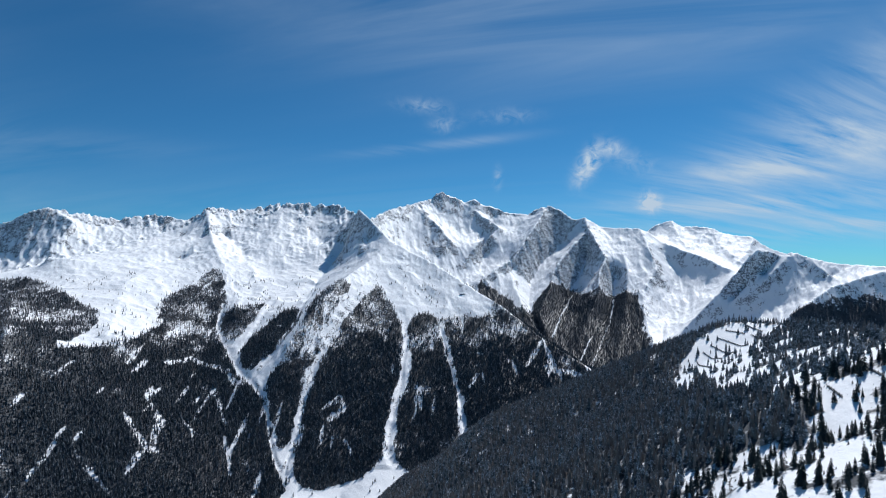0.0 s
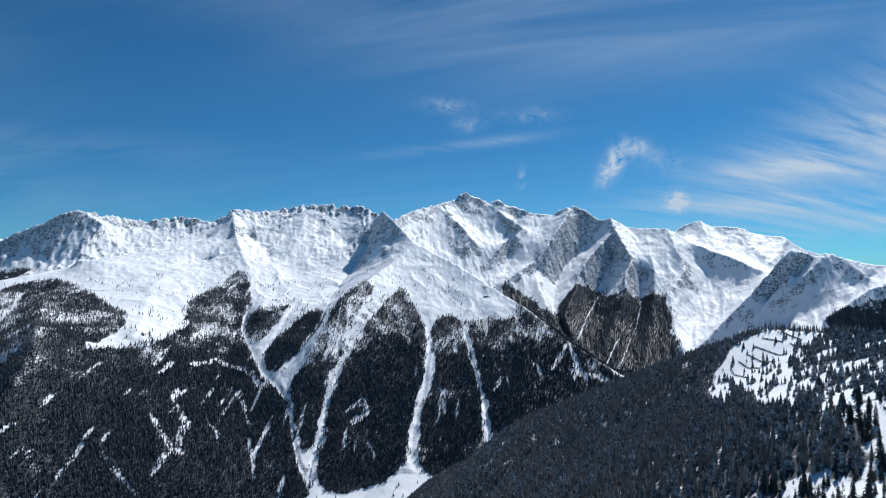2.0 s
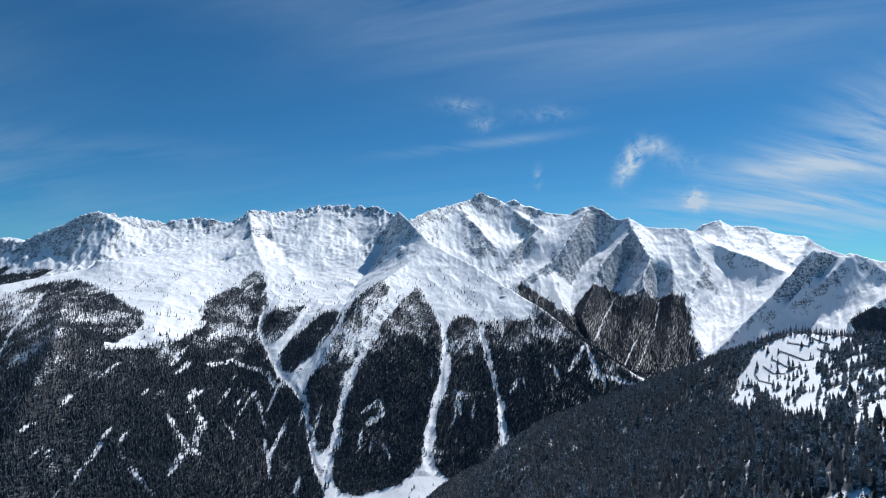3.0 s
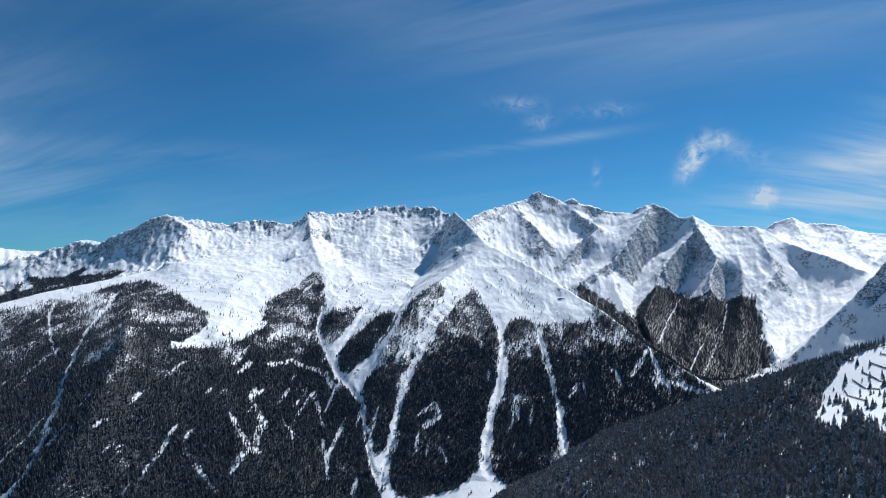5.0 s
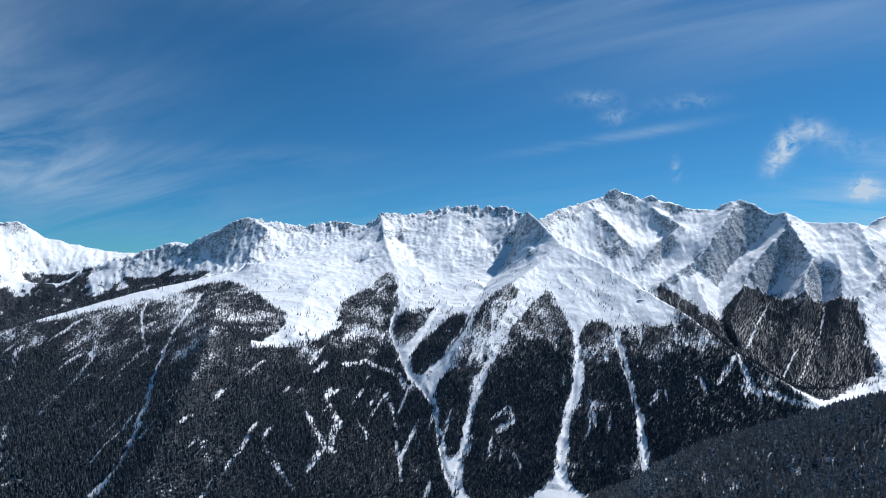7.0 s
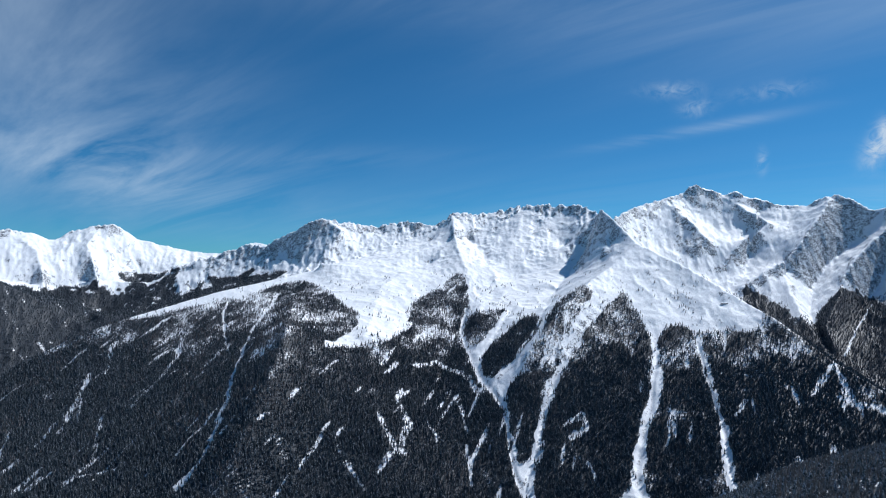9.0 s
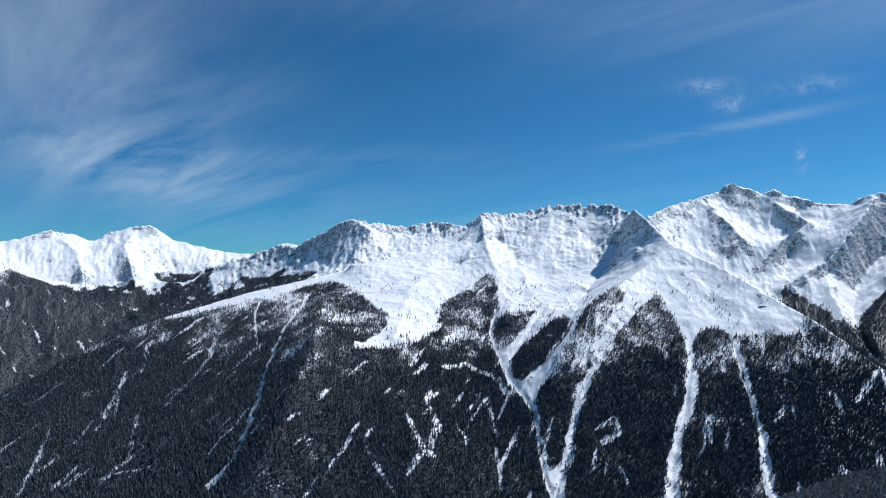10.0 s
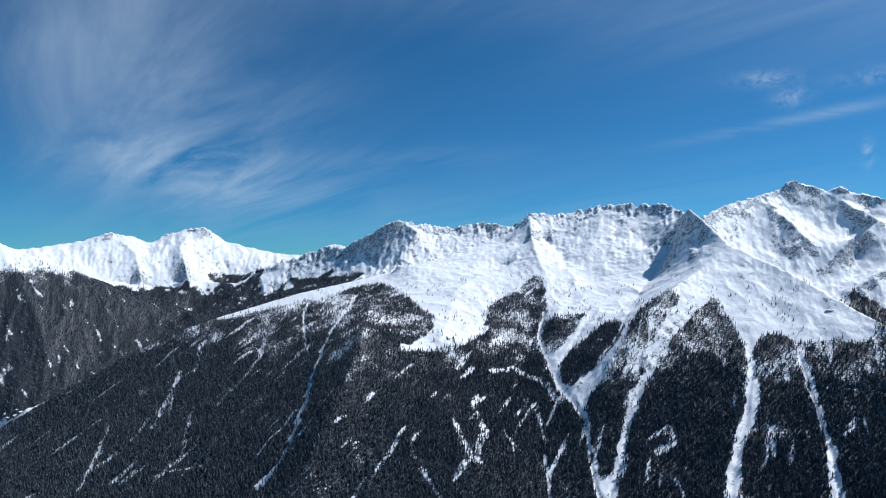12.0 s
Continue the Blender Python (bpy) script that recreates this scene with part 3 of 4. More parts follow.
# ---- woods, gullies and clearings in plan ----
WOODS = {
    "west": [(-2400, 2120), (-2335, 2180), (-2250, 2280), (-2185, 2360), (-2130, 2440), (-2080, 2430), (-2040, 2510), (-1985, 2620), (-1945, 2700),
        (-1905, 2715), (-1765, 2685), (-1610, 2585), (-1445, 2465), (-1365, 2410), (-1320, 2320), (-1310, 2230), (-1325, 2090), (-1300, 2045), (-1215, 2190),
        (-1145, 2270), (-1150, 2355), (-1170, 2480), (-1225, 2570), (-1245, 2710), (-1230, 2820), (-1190, 2940), (-1165, 3065), (-1120, 3050), (-1060, 2925),
        (-985, 2760), (-975, 2675), (-960, 2570), (-895, 2445), (-830, 2345), (-760, 2225), (-670, 2155), (-615, 2100), (-580, 2035), (-545, 1965), (-515, 1905),
        (-475, 1840), (-650, 1500), (-1300, 1150), (-2300, 900), (-3100, 1100), (-3100, 1400), (-3250, 1500), (-3005, 1490), (-2895, 1705), (-2780, 1935), (-2685, 2100)],
    "slip": [(-965, 2690), (-905, 2705), (-810, 2750), (-795, 2625), (-825, 2500), (-830, 2415), (-890, 2460), (-945, 2560)],
    "middle": [(-640, 2625), (-595, 2540), (-580, 2420), (-600, 2355), (-640, 2300), (-680, 2250), (-710, 2230), (-750, 2260), (-795, 2350), (-770, 2455),
        (-725, 2540), (-685, 2630)],
    "rib": [(-455, 2700), (-410, 2700), (-420, 2615), (-450, 2505), (-465, 2415), (-475, 2335), (-485, 2265), (-505, 2160), (-500, 2070), (-500, 1995),
        (-515, 1945), (-555, 2010), (-585, 2070), (-625, 2135), (-620, 2195), (-595, 2250), (-570, 2315), (-565, 2410), (-565, 2560), (-535, 2725)],
    "wedge": [(-305, 2770), (-265, 2745), (-220, 2650), (-180, 2565), (-160, 2475), (-155, 2400), (-165, 2295), (-185, 2200), (-195, 2110), (-195, 2030),
        (-200, 1965), (-240, 1930), (-300, 1895), (-365, 1860), (-425, 1855), (-460, 1895), (-490, 1955), (-480, 2030), (-485, 2125), (-475, 2190), (-460, 2275),
        (-440, 2380), (-415, 2475), (-380, 2580), (-335, 2690)],
    "strip": [(-125, 2625), (-75, 2655), (-30, 2630), (0, 2535), (20, 2425), (40, 2320), (55, 2245), (50, 2155), (55, 2075), (70, 2000), (45, 1975), (-15, 1970),
        (-100, 1945), (-150, 1965), (-165, 2035), (-160, 2115), (-150, 2205), (-135, 2280), (-120, 2375), (-140, 2460), (-155, 2525)],
    "east": [(-15, 2625), (100, 2665), (170, 2650), (205, 2690), (225, 2730), (160, 2815), (110, 2840), (190, 4005), (395, 3780), (545, 3620), (530, 2560),
        (575, 2410), (635, 2340), (620, 2150), (420, 1980), (155, 1985), (90, 1970), (85, 2055), (80, 2135), (75, 2225), (55, 2295), (40, 2400), (20, 2510)],
}
FAR_WOODS = {
    "far_side": [(235, 4025), (330, 3980), (420, 3890), (505, 3745), (590, 3925), (665, 3995), (835, 4125), (905, 4125), (920, 3990), (965, 3965), (1025, 3940),
        (1115, 3970), (1170, 3905), (1225, 3805), (1195, 3635), (1155, 3405), (1145, 3290), (1040, 3225), (655, 2760), (510, 2650), (365, 2675), (215, 2690)],
    "right_wood": [(1535, 2675), (1650, 2690), (1770, 2720), (1920, 2750), (2015, 2745), (2155, 2690), (1980, 2475), (1800, 2485), (1505, 2615)],
}
# snow gullies and glades as lines: x, y, width
GULLIES = {
    "g_west": [(-1920, 2560, 68), (-1825, 2370, 56), (-1770, 2220, 44), (-1690, 2070, 42), (-1610, 1945, 43), (-1560, 1850, 42),
        (-1495, 1750, 43), (-1445, 1670, 49), (-1405, 1585, 36), (-1385, 1525, 33), (-1395, 1480, 65), (-1395, 1450, 75)],
    "g_side": [(-2105, 2425, 38), (-2060, 2340, 23), (-1870, 2140, 16), (-1695, 1980, 14)],
    "g_one": [(-995, 2745, 32), (-965, 2595, 30), (-885, 2440, 33), (-800, 2310, 45), (-720, 2210, 34), (-650, 2140, 24), (-600, 2070, 23), (-560, 1980, 19),
        (-525, 1920, 22), (-485, 1875, 35), (-450, 1850, 52)],
    "g_two": [(-775, 2770, 37), (-780, 2530, 36), (-785, 2370, 34), (-785, 2275, 31)],
    "g_three": [(-610, 2830, 32), (-600, 2480, 30), (-620, 2365, 29), (-645, 2275, 28), (-675, 2220, 25), (-695, 2175, 21)],
    "g_four": [(-370, 2625, 48), (-420, 2485, 41), (-450, 2375, 35), (-475, 2285, 30), (-480, 2210, 25), (-485, 2130, 24), (-480, 2055, 21), (-485, 1995, 19),
        (-490, 1940, 16), (-490, 1885, 18)],
    "g_five": [(-495, 2415, 20), (-495, 2305, 15)],
    "g_six": [(-180, 2630, 60), (-150, 2515, 41), (-145, 2455, 27), (-155, 2370, 22), (-155, 2275, 25), (-170, 2185, 28), (-180, 2100, 27), (-180, 2020, 26),
        (-165, 1970, 61), (-135, 1925, 122)],
    "g_seven": [(-10, 2570, 19), (15, 2430, 22), (35, 2325, 17), (60, 2240, 24), (70, 2160, 24), (75, 2075, 15), (90, 2015, 11)],
    "f_one": [(865, 4050, 23), (765, 3860, 22), (650, 3585, 31)],
    "f_two": [(880, 3555, 17), (735, 3310, 32)],
    "f_three": [(1110, 3930, 34), (1030, 3720, 14), (880, 3415, 13), (785, 3210, 15)],
}
GLADES = {
    "band": [(-1015, 2230, 20), (-955, 2315, 30), (-845, 2270, 33), (-720, 2165, 25)],
    "vee_left": [(-990, 1900, 16), (-935, 1855, 28), (-885, 1815, 29), (-855, 1825, 26)],
    "vee_right": [(-950, 1995, 24), (-895, 1940, 33), (-875, 1845, 26)],
    "a": [(-780, 2105, 18), (-715, 1995, 15)],
    "b": [(-415, 2120, 18), (-365, 2170, 28), (-350, 2130, 24), (-390, 2085, 19)],
    "c": [(-325, 2035, 11), (-295, 1980, 11)],
    "d": [(245, 2145, 18), (300, 2130, 39), (390, 2170, 16)],
    "e": [(140, 2005, 11), (230, 2065, 8)],
    "f": [(405, 2410, 20), (495, 2395, 33), (625, 2355, 18)],
    "g": [(330, 2400, 20), (375, 2475, 27), (415, 2540, 21)],
    "i": [(130, 2335, 15), (100, 2275, 17)],
    "j": [(-850, 1985, 10), (-795, 1940, 11)],
    "u": [(-995, 1705, 13), (-905, 1670, 10)],
    "v": [(-695, 1960, 15), (-640, 1840, 12)],
    "w": [(-1275, 1640, 11), (-1265, 1680, 10)],
    "x": [(-95, 2285, 12), (-100, 2130, 10)],
    "y": [(175, 2685, 20), (65, 2675, 20)],
    "k": [(-2345, 1985, 22), (-2205, 1845, 15)],
    "l": [(-2275, 1825, 26), (-2145, 1665, 27), (-2055, 1555, 21)],
    "m": [(-2075, 2110, 19), (-1950, 1955, 22), (-1915, 1810, 24), (-1885, 1700, 23)],
    "n": [(-1960, 1635, 18), (-1790, 1475, 12)],
    "o": [(-1800, 1395, 18), (-1745, 1435, 14), (-1665, 1470, 14)],
    "p": [(-2285, 1525, 20), (-2165, 1420, 19), (-2035, 1280, 15)],
    "q": [(-2125, 1580, 19), (-2080, 1485, 16)],
    "r": [(-2370, 1545, 18), (-2385, 1380, 15)],
    "s": [(-2515, 1715, 17), (-2540, 1610, 16)],
    "t": [(-2165, 1705, 20), (-2040, 1605, 14)],
}
FENCE_SLOPE = [(315, 845), (365, 930), (415, 990), (450, 990), (475, 975), (495, 945), (515, 905), (500, 885), (475, 910), (420, 840), (340, 665), (255, 510),
        (300, 665), (335, 790), (295, 735)]
OPEN_SLOPE = [(475, 910), (505, 895), (450, 700), (405, 550), (335, 395), (250, 295), (265, 360), (240, 395), (255, 455), (270, 520), (420, 840)]
LOW_SLOPE = [(230, 385), (255, 380), (270, 375), (280, 330), (210, 230), (165, 230), (125, 335), (145, 385), (160, 400), (185, 410), (205, 405), (220, 375)]


def inside(x, y, outline):
    hit = np.zeros(x.shape, bool)
    xs, ys = [p[0] for p in outline], [p[1] for p in outline]
    near = np.nonzero((x > min(xs)) & (x < max(xs)) & (y > min(ys)) & (y < max(ys)))
    px, py = x[near], y[near]
    odd = np.zeros(px.shape, bool)
    for (ax, ay), (bx, by) in zip(outline, outline[1:] + outline[:1]):
        if ay != by:
            odd ^= ((ay > py) != (by > py)) & (px < (bx - ax) * (py - ay) / (by - ay) + ax)
    hit[near] = odd
    return hit


def line_mask(x, y, line):
    """1 in the middle of a line of varying width, 0 outside it."""
    best = np.zeros(x.shape)
    for (ax, ay, aw), (bx, by, bw) in zip(line, line[1:]):
        dx, dy, w = bx - ax, by - ay, 0.4 * max(aw, bw)
        near = np.nonzero((x > min(ax, bx) - w) & (x < max(ax, bx) + w) & (y > min(ay, by) - w) & (y < max(ay, by) + w))
        px, py = x[near], y[near]
        u = np.clip(((px - ax) * dx + (py - ay) * dy) / (dx * dx + dy * dy), 0, 1)
        d = np.hypot(px - ax - u * dx, py - ay - u * dy)
        best[near] = np.maximum(best[near], 1 - d / ((aw + u * (bw - aw)) * 0.4))
    return np.clip(best, 0, 1)


def step(v, lo, hi):
    v = np.clip((v - lo) / (hi - lo), 0, 1)
    return v * v * (3 - 2 * v)


def gully_depth(x, y):
    out = np.zeros(x.shape)
    for line in GULLIES.values():
        out = np.maximum(out, step(line_mask(x, y, [(a, b, c * 1.3) for a, b, c in line]), 0, 0.9))
    return out


def cover(x, y, z, who, away):
    """How thickly trees stand, 0 to 1, at places in plan."""
    jx, jy = x + 26 * fbm(x, y, 60, 3, 301), y + 26 * fbm(x, y, 60, 3, 302)
    d = np.zeros(x.shape)
    front = who == 2
    rim, spot = np.zeros(x.shape), np.flatnonzero((who == 2) | (who == 0))
    sx, sy = x[spot], y[spot]
    for reach, size, seed in ((9, 24, 311), (22, 50, 313), (42, 90, 315)):
        ex, ey = sx + reach * fbm(sx, sy, size, 2, seed), sy + reach * fbm(sx, sy, size, 2, seed + 1)
        mark = np.zeros(sx.shape, bool)
        for outline in WOODS.values():
            mark |= inside(ex, ey, outline)
        rim[spot] += mark / 3
    d = step(rim, 0.1, 1.05)
    clump = fbm(x, y, 110, 3, 303)
    d = d * (0.5 + 0.85 * np.clip(clump + 0.5, 0, 1))
    fringe = front & (z < -40 + 120 * clump) & (z > -260)
    d = np.where(fringe & (d == 0), 0.16 * step(clump, -0.1, 0.5), d)
    bare = np.zeros(x.shape)
    gx, gy = jx * 0.45 + x * 0.55, jy * 0.45 + y * 0.55
    for line in GULLIES.values():
        bare = np.maximum(bare, step(line_mask(gx, gy, [(a, b, c * 0.9) for a, b, c in line]) + 0.5 * fbm(x, y, 22, 3, 317), 0.25, 0.7))
    for line in GLADES.values():
        bare = np.maximum(bare, 0.72 * step(line_mask(gx, gy, [(a, b, c * 1.65) for a, b, c in line]) + 0.45 * fbm(x, y, 26, 2, 307), 0.15, 0.5))
    # thin streaks where snow slides down between the trees
    bare = np.maximum(bare, 0.75 * step(fbm(x, y * 0.16, 34, 2, 308) + 0.5 * fbm(x, y, 200, 2, 309), 0.36, 0.56) * front)
    d = np.where((d > 0.3) & (z < -330), np.minimum(d * 1.35, 1.2), d)
    d = d * (1 - 0.94 * bare)
    d = np.where(front | (z < -100), d, 0)
    near = who == 1
    wood = np.where(inside(jx, jy, OPEN_SLOPE), 0.06 + 0.7 * step(fbm(x, y, 40, 3, 304), -0.06, 0.2), 0.6 + 0.37 * step(fbm(x, y, 24, 3, 331), -0.25, 0.05))
    wood = np.where(inside(jx * 0.3 + x * 0.7, jy * 0.3 + y * 0.7, FENCE_SLOPE), 0.04 + 0.3 * step(fbm(x, y, 40, 2, 305), 0.12, 0.4), wood)
    wood = np.where(inside(jx * 0.3 + x * 0.7, jy * 0.3 + y * 0.7, LOW_SLOPE), 0.07 + 0.6 * step(fbm(x, y, 34, 3, 322), -0.08, 0.2), wood)
    d = np.where(near, wood, d)
    soft = fbm(x, y, 170, 4, 306)
    streak = step(fbm(x, y * 0.3, 40, 3, 320), 0.2, 0.45)
    far = np.flatnonzero(np.isin(who, (0, 4, 6)) & (y > 2400))
    fx, fy, thick = x[far], y[far], np.zeros(len(far))
    for reach, size, seed in ((26, 45, 327), (70, 120, 323), (120, 220, 329)):
        ex, ey = fx + reach * fbm(fx, fy, size, 3, seed, 0.6), fy + reach * fbm(fx, fy, size, 3, seed + 1, 0.6)
        mark = np.zeros(len(far), bool)
        for outline in FAR_WOODS.values():
            mark |= inside(ex, ey, outline)
        thick += mark * 0.4
    d[far] = np.maximum(np.where(who[far] == 0, d[far], 0), thick * (1 - 0.85 * bare[far]) * (0.7 + 0.3 * step(soft[far], -0.5, 0)))
    d = np.where(who == 8, 1.0 * step(110 + 150 * soft - z, 0, 160) * (1 - 0.6 * step(fbm(x * 0.3, y, 34, 4, 321, 0.6), 0.22, 0.45)), d)
    d = np.where(who == 7, 1.1 * step(-60 + 170 * soft + 60 * fbm(x, y, 50, 3, 326) - z, 0, 50), d)
    d = np.where((who == 3) & (x < -2300) & (z < 20 + 80 * soft), 0.95 * (1 - 0.5 * step(fbm(x, y, 50, 3, 325), 0.15, 0.4)), d)
    d = np.where(who == 0, np.maximum(0.02 + 0.3 * step(soft, 0.1, 0.4) * (y > 1950), d * (z < -100)), d)
    return d


def surface(x, y):
    z, who, crag, away = land(x, y)
    return z - 4 * gully_depth(x, y) * (who == 2), who, crag, away


# ---- the ground sheet and the mountains: one net of points, finer in front ----
def link_mesh(name, verts, faces, mat, attrs=None, smooth=True, normals=None):
    me = bpy.data.meshes.new(name)
    n, k = len(faces), faces.shape[1]
    me.vertices.add(len(verts))
    me.vertices.foreach_set("co", np.ascontiguousarray(verts, dtype=np.float32).ravel())
    me.loops.add(n * k)
    me.loops.foreach_set("vertex_index", np.ascontiguousarray(faces, dtype=np.int32).ravel())
    me.polygons.add(n)
    me.polygons.foreach_set("loop_start", np.arange(0, n * k, k, dtype=np.int32))
    me.polygons.foreach_set("use_smooth", np.full(n, smooth))
    for key, v in (attrs or {}).items():
        a = me.attributes.new(key, "FLOAT", "POINT")
        a.data.foreach_set("value", np.ascontiguousarray(v, dtype=np.float32))
    me.update(calc_edges=True)
    if normals is not None:
        me.normals_split_custom_set_from_vertices(np.ascontiguousarray(normals, dtype=np.float32))
    me.materials.append(mat)
    return me


def larchy(x, y, z, who):
    """Share of bare larches: high up and on the sunny rims more than below."""
    n = fbm(x, y, 200, 3, 401)
    return np.clip(np.where(who == 2, step(z, -430, -130) * 0.7 + 0.75 * n, np.where(who == 8, 0.0, 0.12 + 0.15 * n)), 0.0, 0.9)


def build_land():
    front = np.linspace(-71, 41, 1200)
    turn = np.radians(np.concatenate([front, np.linspace(41, 289, 60)[1:]]))
    reach = np.concatenate([np.linspace(0.5, 150, 20), np.linspace(150, 1300, 110)[1:], np.linspace(1300, 1650, 16)[1:], np.linspace(1650, 3150, 240)[1:], np.linspace(3150, 4960, 290)[1:]])
    A, Rr = np.meshgrid(turn, reach)
    x, y = np.sin(A) * Rr, 60 + np.cos(A) * Rr
    z, who, crag, away = (v.reshape(x.shape) for v in surface(x.ravel(), y.ravel()))
    wood = cover(x.ravel(), y.ravel(), z.ravel(), who.ravel(), away.ravel()).reshape(x.shape)
    wood = wood * np.where(who == 2, 1.05 - 0.5 * larchy(x.ravel(), y.ravel(), z.ravel(), who.ravel()).reshape(x.shape), 1.0)
    pts = np.stack([x, y, z], -1)
    du, dv = np.gradient(pts, axis=0), np.gradient(pts, axis=1)
    nrm = np.cross(dv, du)
    nz = np.abs(nrm[..., 2]) / (np.linalg.norm(nrm, axis=-1) + 1e-9)
    steep = np.sqrt(np.maximum(1 / nz ** 2 - 1, 0))
    # bare rock where it is too steep for snow to lie, and on the crags of the crests
    hold = np.array([2.0, 2.0, 0.68, 0.8, 0.98, 1.0, 0.95, 0.9, 1.1])[who]
    patch = fbm(x.ravel(), y.ravel(), 75, 5, 344, 0.7).reshape(x.shape)
    rock = np.minimum(0.52, 0.5 * step(steep + 0.95 * patch, hold, hold + 0.5) + 0.4 * step(crag, 6, 15) * step(steep + 1.0 * patch, 0.5, 1.2))
    rock = rock * (1 - np.clip(wood * 2.0, 0, 1))
    rock = np.clip(np.where((who == 1) | (who == 0), 0.0, rock), 0, 1)
    scrub = (who == 2) & (z > -200)
    rock = np.maximum(rock, np.where(scrub, 0.2, 0))
    rock = np.maximum(rock, np.where(who == 2, 0.33 * gully_depth(x, y), 0))  # avalanche debris
    rows, cols = x.shape
    idx = np.arange(rows * cols).reshape(rows, cols)
    nxt = np.roll(idx, -1, axis=1)
    quads = np.stack([idx[:-1], nxt[:-1], nxt[1:], idx[1:]], -1).reshape(-1, 4)
    owner = who[:-1].ravel()
    P = pts.reshape(-1, 3)
    parts = {
        "ground": ((0, 1), "snow-covered valley floor and sparsely wooded hillside", "ground", "structure"),
        "front_mountain": ((2,), "snowy mountain with forested face cut by avalanche gullies", "mountain", ""),
        "jagged_ridge": ((3,), "jagged rocky alpine ridge dusted with snow", "mountain ridge", ""),
        "glacier_peak": ((4,), "high glacier-covered peak with a dark rock summit", "mountain", ""),
        "distant_white_massif": ((5,), "far ice-covered massif, white and pale blue", "mountain", ""),
        "pointed_peak": ((6,), "pointed snowy peak with shaded rock flank", "mountain", ""),
        "distant_snow_massif": ((7,), "far broad snow massif with rounded white summit", "mountain", ""),
        "dark_valley_side": ((8,), "dark wooded mountainside with streaks of snow", "mountain", ""),
    }
    nrm = nrm * np.sign(nrm[..., 2:3] + 1e-12)
    nrm = (nrm / (np.linalg.norm(nrm, axis=-1, keepdims=True) + 1e-9)).reshape(-1, 3)
    look_of = np.where(rock[:-1].ravel() > 0.45, 1, np.where(wood[:-1].ravel() > 0.4, 2, 0))

    def sheet(name, pick):
        f = quads[pick]
        used, f2 = np.unique(f, return_inverse=True)
        return link_mesh(name, P[used], f2.reshape(-1, 4), GROUND, {"rock": rock.ravel()[used], "wood": wood.ravel()[used]}, normals=nrm[used])

    for name, (codes, label, category, kind) in parts.items():
        mine = np.isin(owner, codes)
        if kind:
            tagged(new(name, sheet(name, mine)), label, category, kind=kind)
            continue
        hill = tagged(new(name), label, category)
        for piece, code, text in (("snow_slope", 0, "wind-packed white snow slope"), ("rock_face", 1, "grey rock dusted with snow"), ("wooded_slope", 2, "slope under conifer wood")):
            pick = mine & (look_of == code)
            if pick.sum() > 50:
                ob = new(piece, sheet(piece, pick))
                ob.parent = hill
                tagged(ob, text, kind="stuff" if code or name == "dark_valley_side" else "")


build_land()


# ---- trees ----
def spire(rng, sides, tiers, wide, droop, base=0.08):
    """A conifer 1 m high as stacked ragged skirts; verts, triangles."""
    v, f = [], []
    for k in range(tiers):
        lo = base + (1 - base) * k / tiers * 0.93
        hi = min(1.0, lo + (1 - base) / tiers * 1.75)
        r = wide * (1 - lo) ** 0.85 * (1 + 0.15 * (rng.random() - 0.5))
        at = len(v)
        v.append((0.02 * (rng.random() - 0.5), 0.02 * (rng.random() - 0.5), hi if k < tiers - 1 else 1.0))
        turn = rng.random() * 6.28
        for j in range(sides):
            a = turn + j / sides * 2 * math.pi
            rr = r * (0.72 + 0.5 * rng.random())
            v.append((math.cos(a) * rr, math.sin(a) * rr, lo - droop * rng.random()))
        f += [(at, at + 1 + j, at + 1 + (j + 1) % sides) for j in range(sides)]
    return np.array(v), np.array(f)


def wood_mesh(name, shapes, x, y, z, high, rng, mat):
    """Many trees as one mesh."""
    V, F, at = [], [], 0
    pick = rng.integers(0, len(shapes), len(x))
    for k, (v, f) in enumerate(shapes):
        m = pick == k
        n = int(m.sum())
        if not n:
            continue
        a, h = rng.random(n) * 6.283, high[m]
        wd = h * (0.8 + 0.45 * rng.random(n))
        c, s = np.cos(a)[:, None], np.sin(a)[:, None]
        px = (v[None, :, 0] * c - v[None, :, 1] * s) * wd[:, None] + x[m][:, None]
        py = (v[None, :, 0] * s + v[None, :, 1] * c) * wd[:, None] + y[m][:, None]
        pz = v[None, :, 2] * h[:, None] + z[m][:, None] - 0.4
        V.append(np.stack([px, py, pz], -1).reshape(-1, 3))
        F.append((f[None] + (np.arange(n) * len(v))[:, None, None] + at).reshape(-1, 3))
        at += n * len(v)
    return link_mesh(name, np.concatenate(V), np.concatenate(F), mat, smooth=False)


def scatter(rng, x0, x1, y0, y1, gap):
    gx, gy = np.meshgrid(np.arange(x0, x1, gap), np.arange(y0, y1, gap))
    x, y = gx.ravel() + (rng.random(gx.size) - 0.5) * gap * 0.95, gy.ravel() + (rng.random(gx.size) - 0.5) * gap * 0.95
    return x, y


def grown(rng, x, y):
    z, who, _, away = surface(x, y)
    thick = cover(x, y, z, who, away)
    thin = np.where(who == 2, 1 - 0.55 * larchy(x, y, z, who), 1.0)  # larches stand wider apart
    keep = rng.random(len(x)) < thick * thin
    return x[keep], y[keep], z[keep], who[keep]


def seen(x, y, lo, hi):
    """Inside the fan of land that lies before the flight."""
    a = np.degrees(np.arctan2(x, y - 60))
    r = np.hypot(x, y - 60)
    return (a > -74) & (a < 44) & (r > lo) & (r < hi)


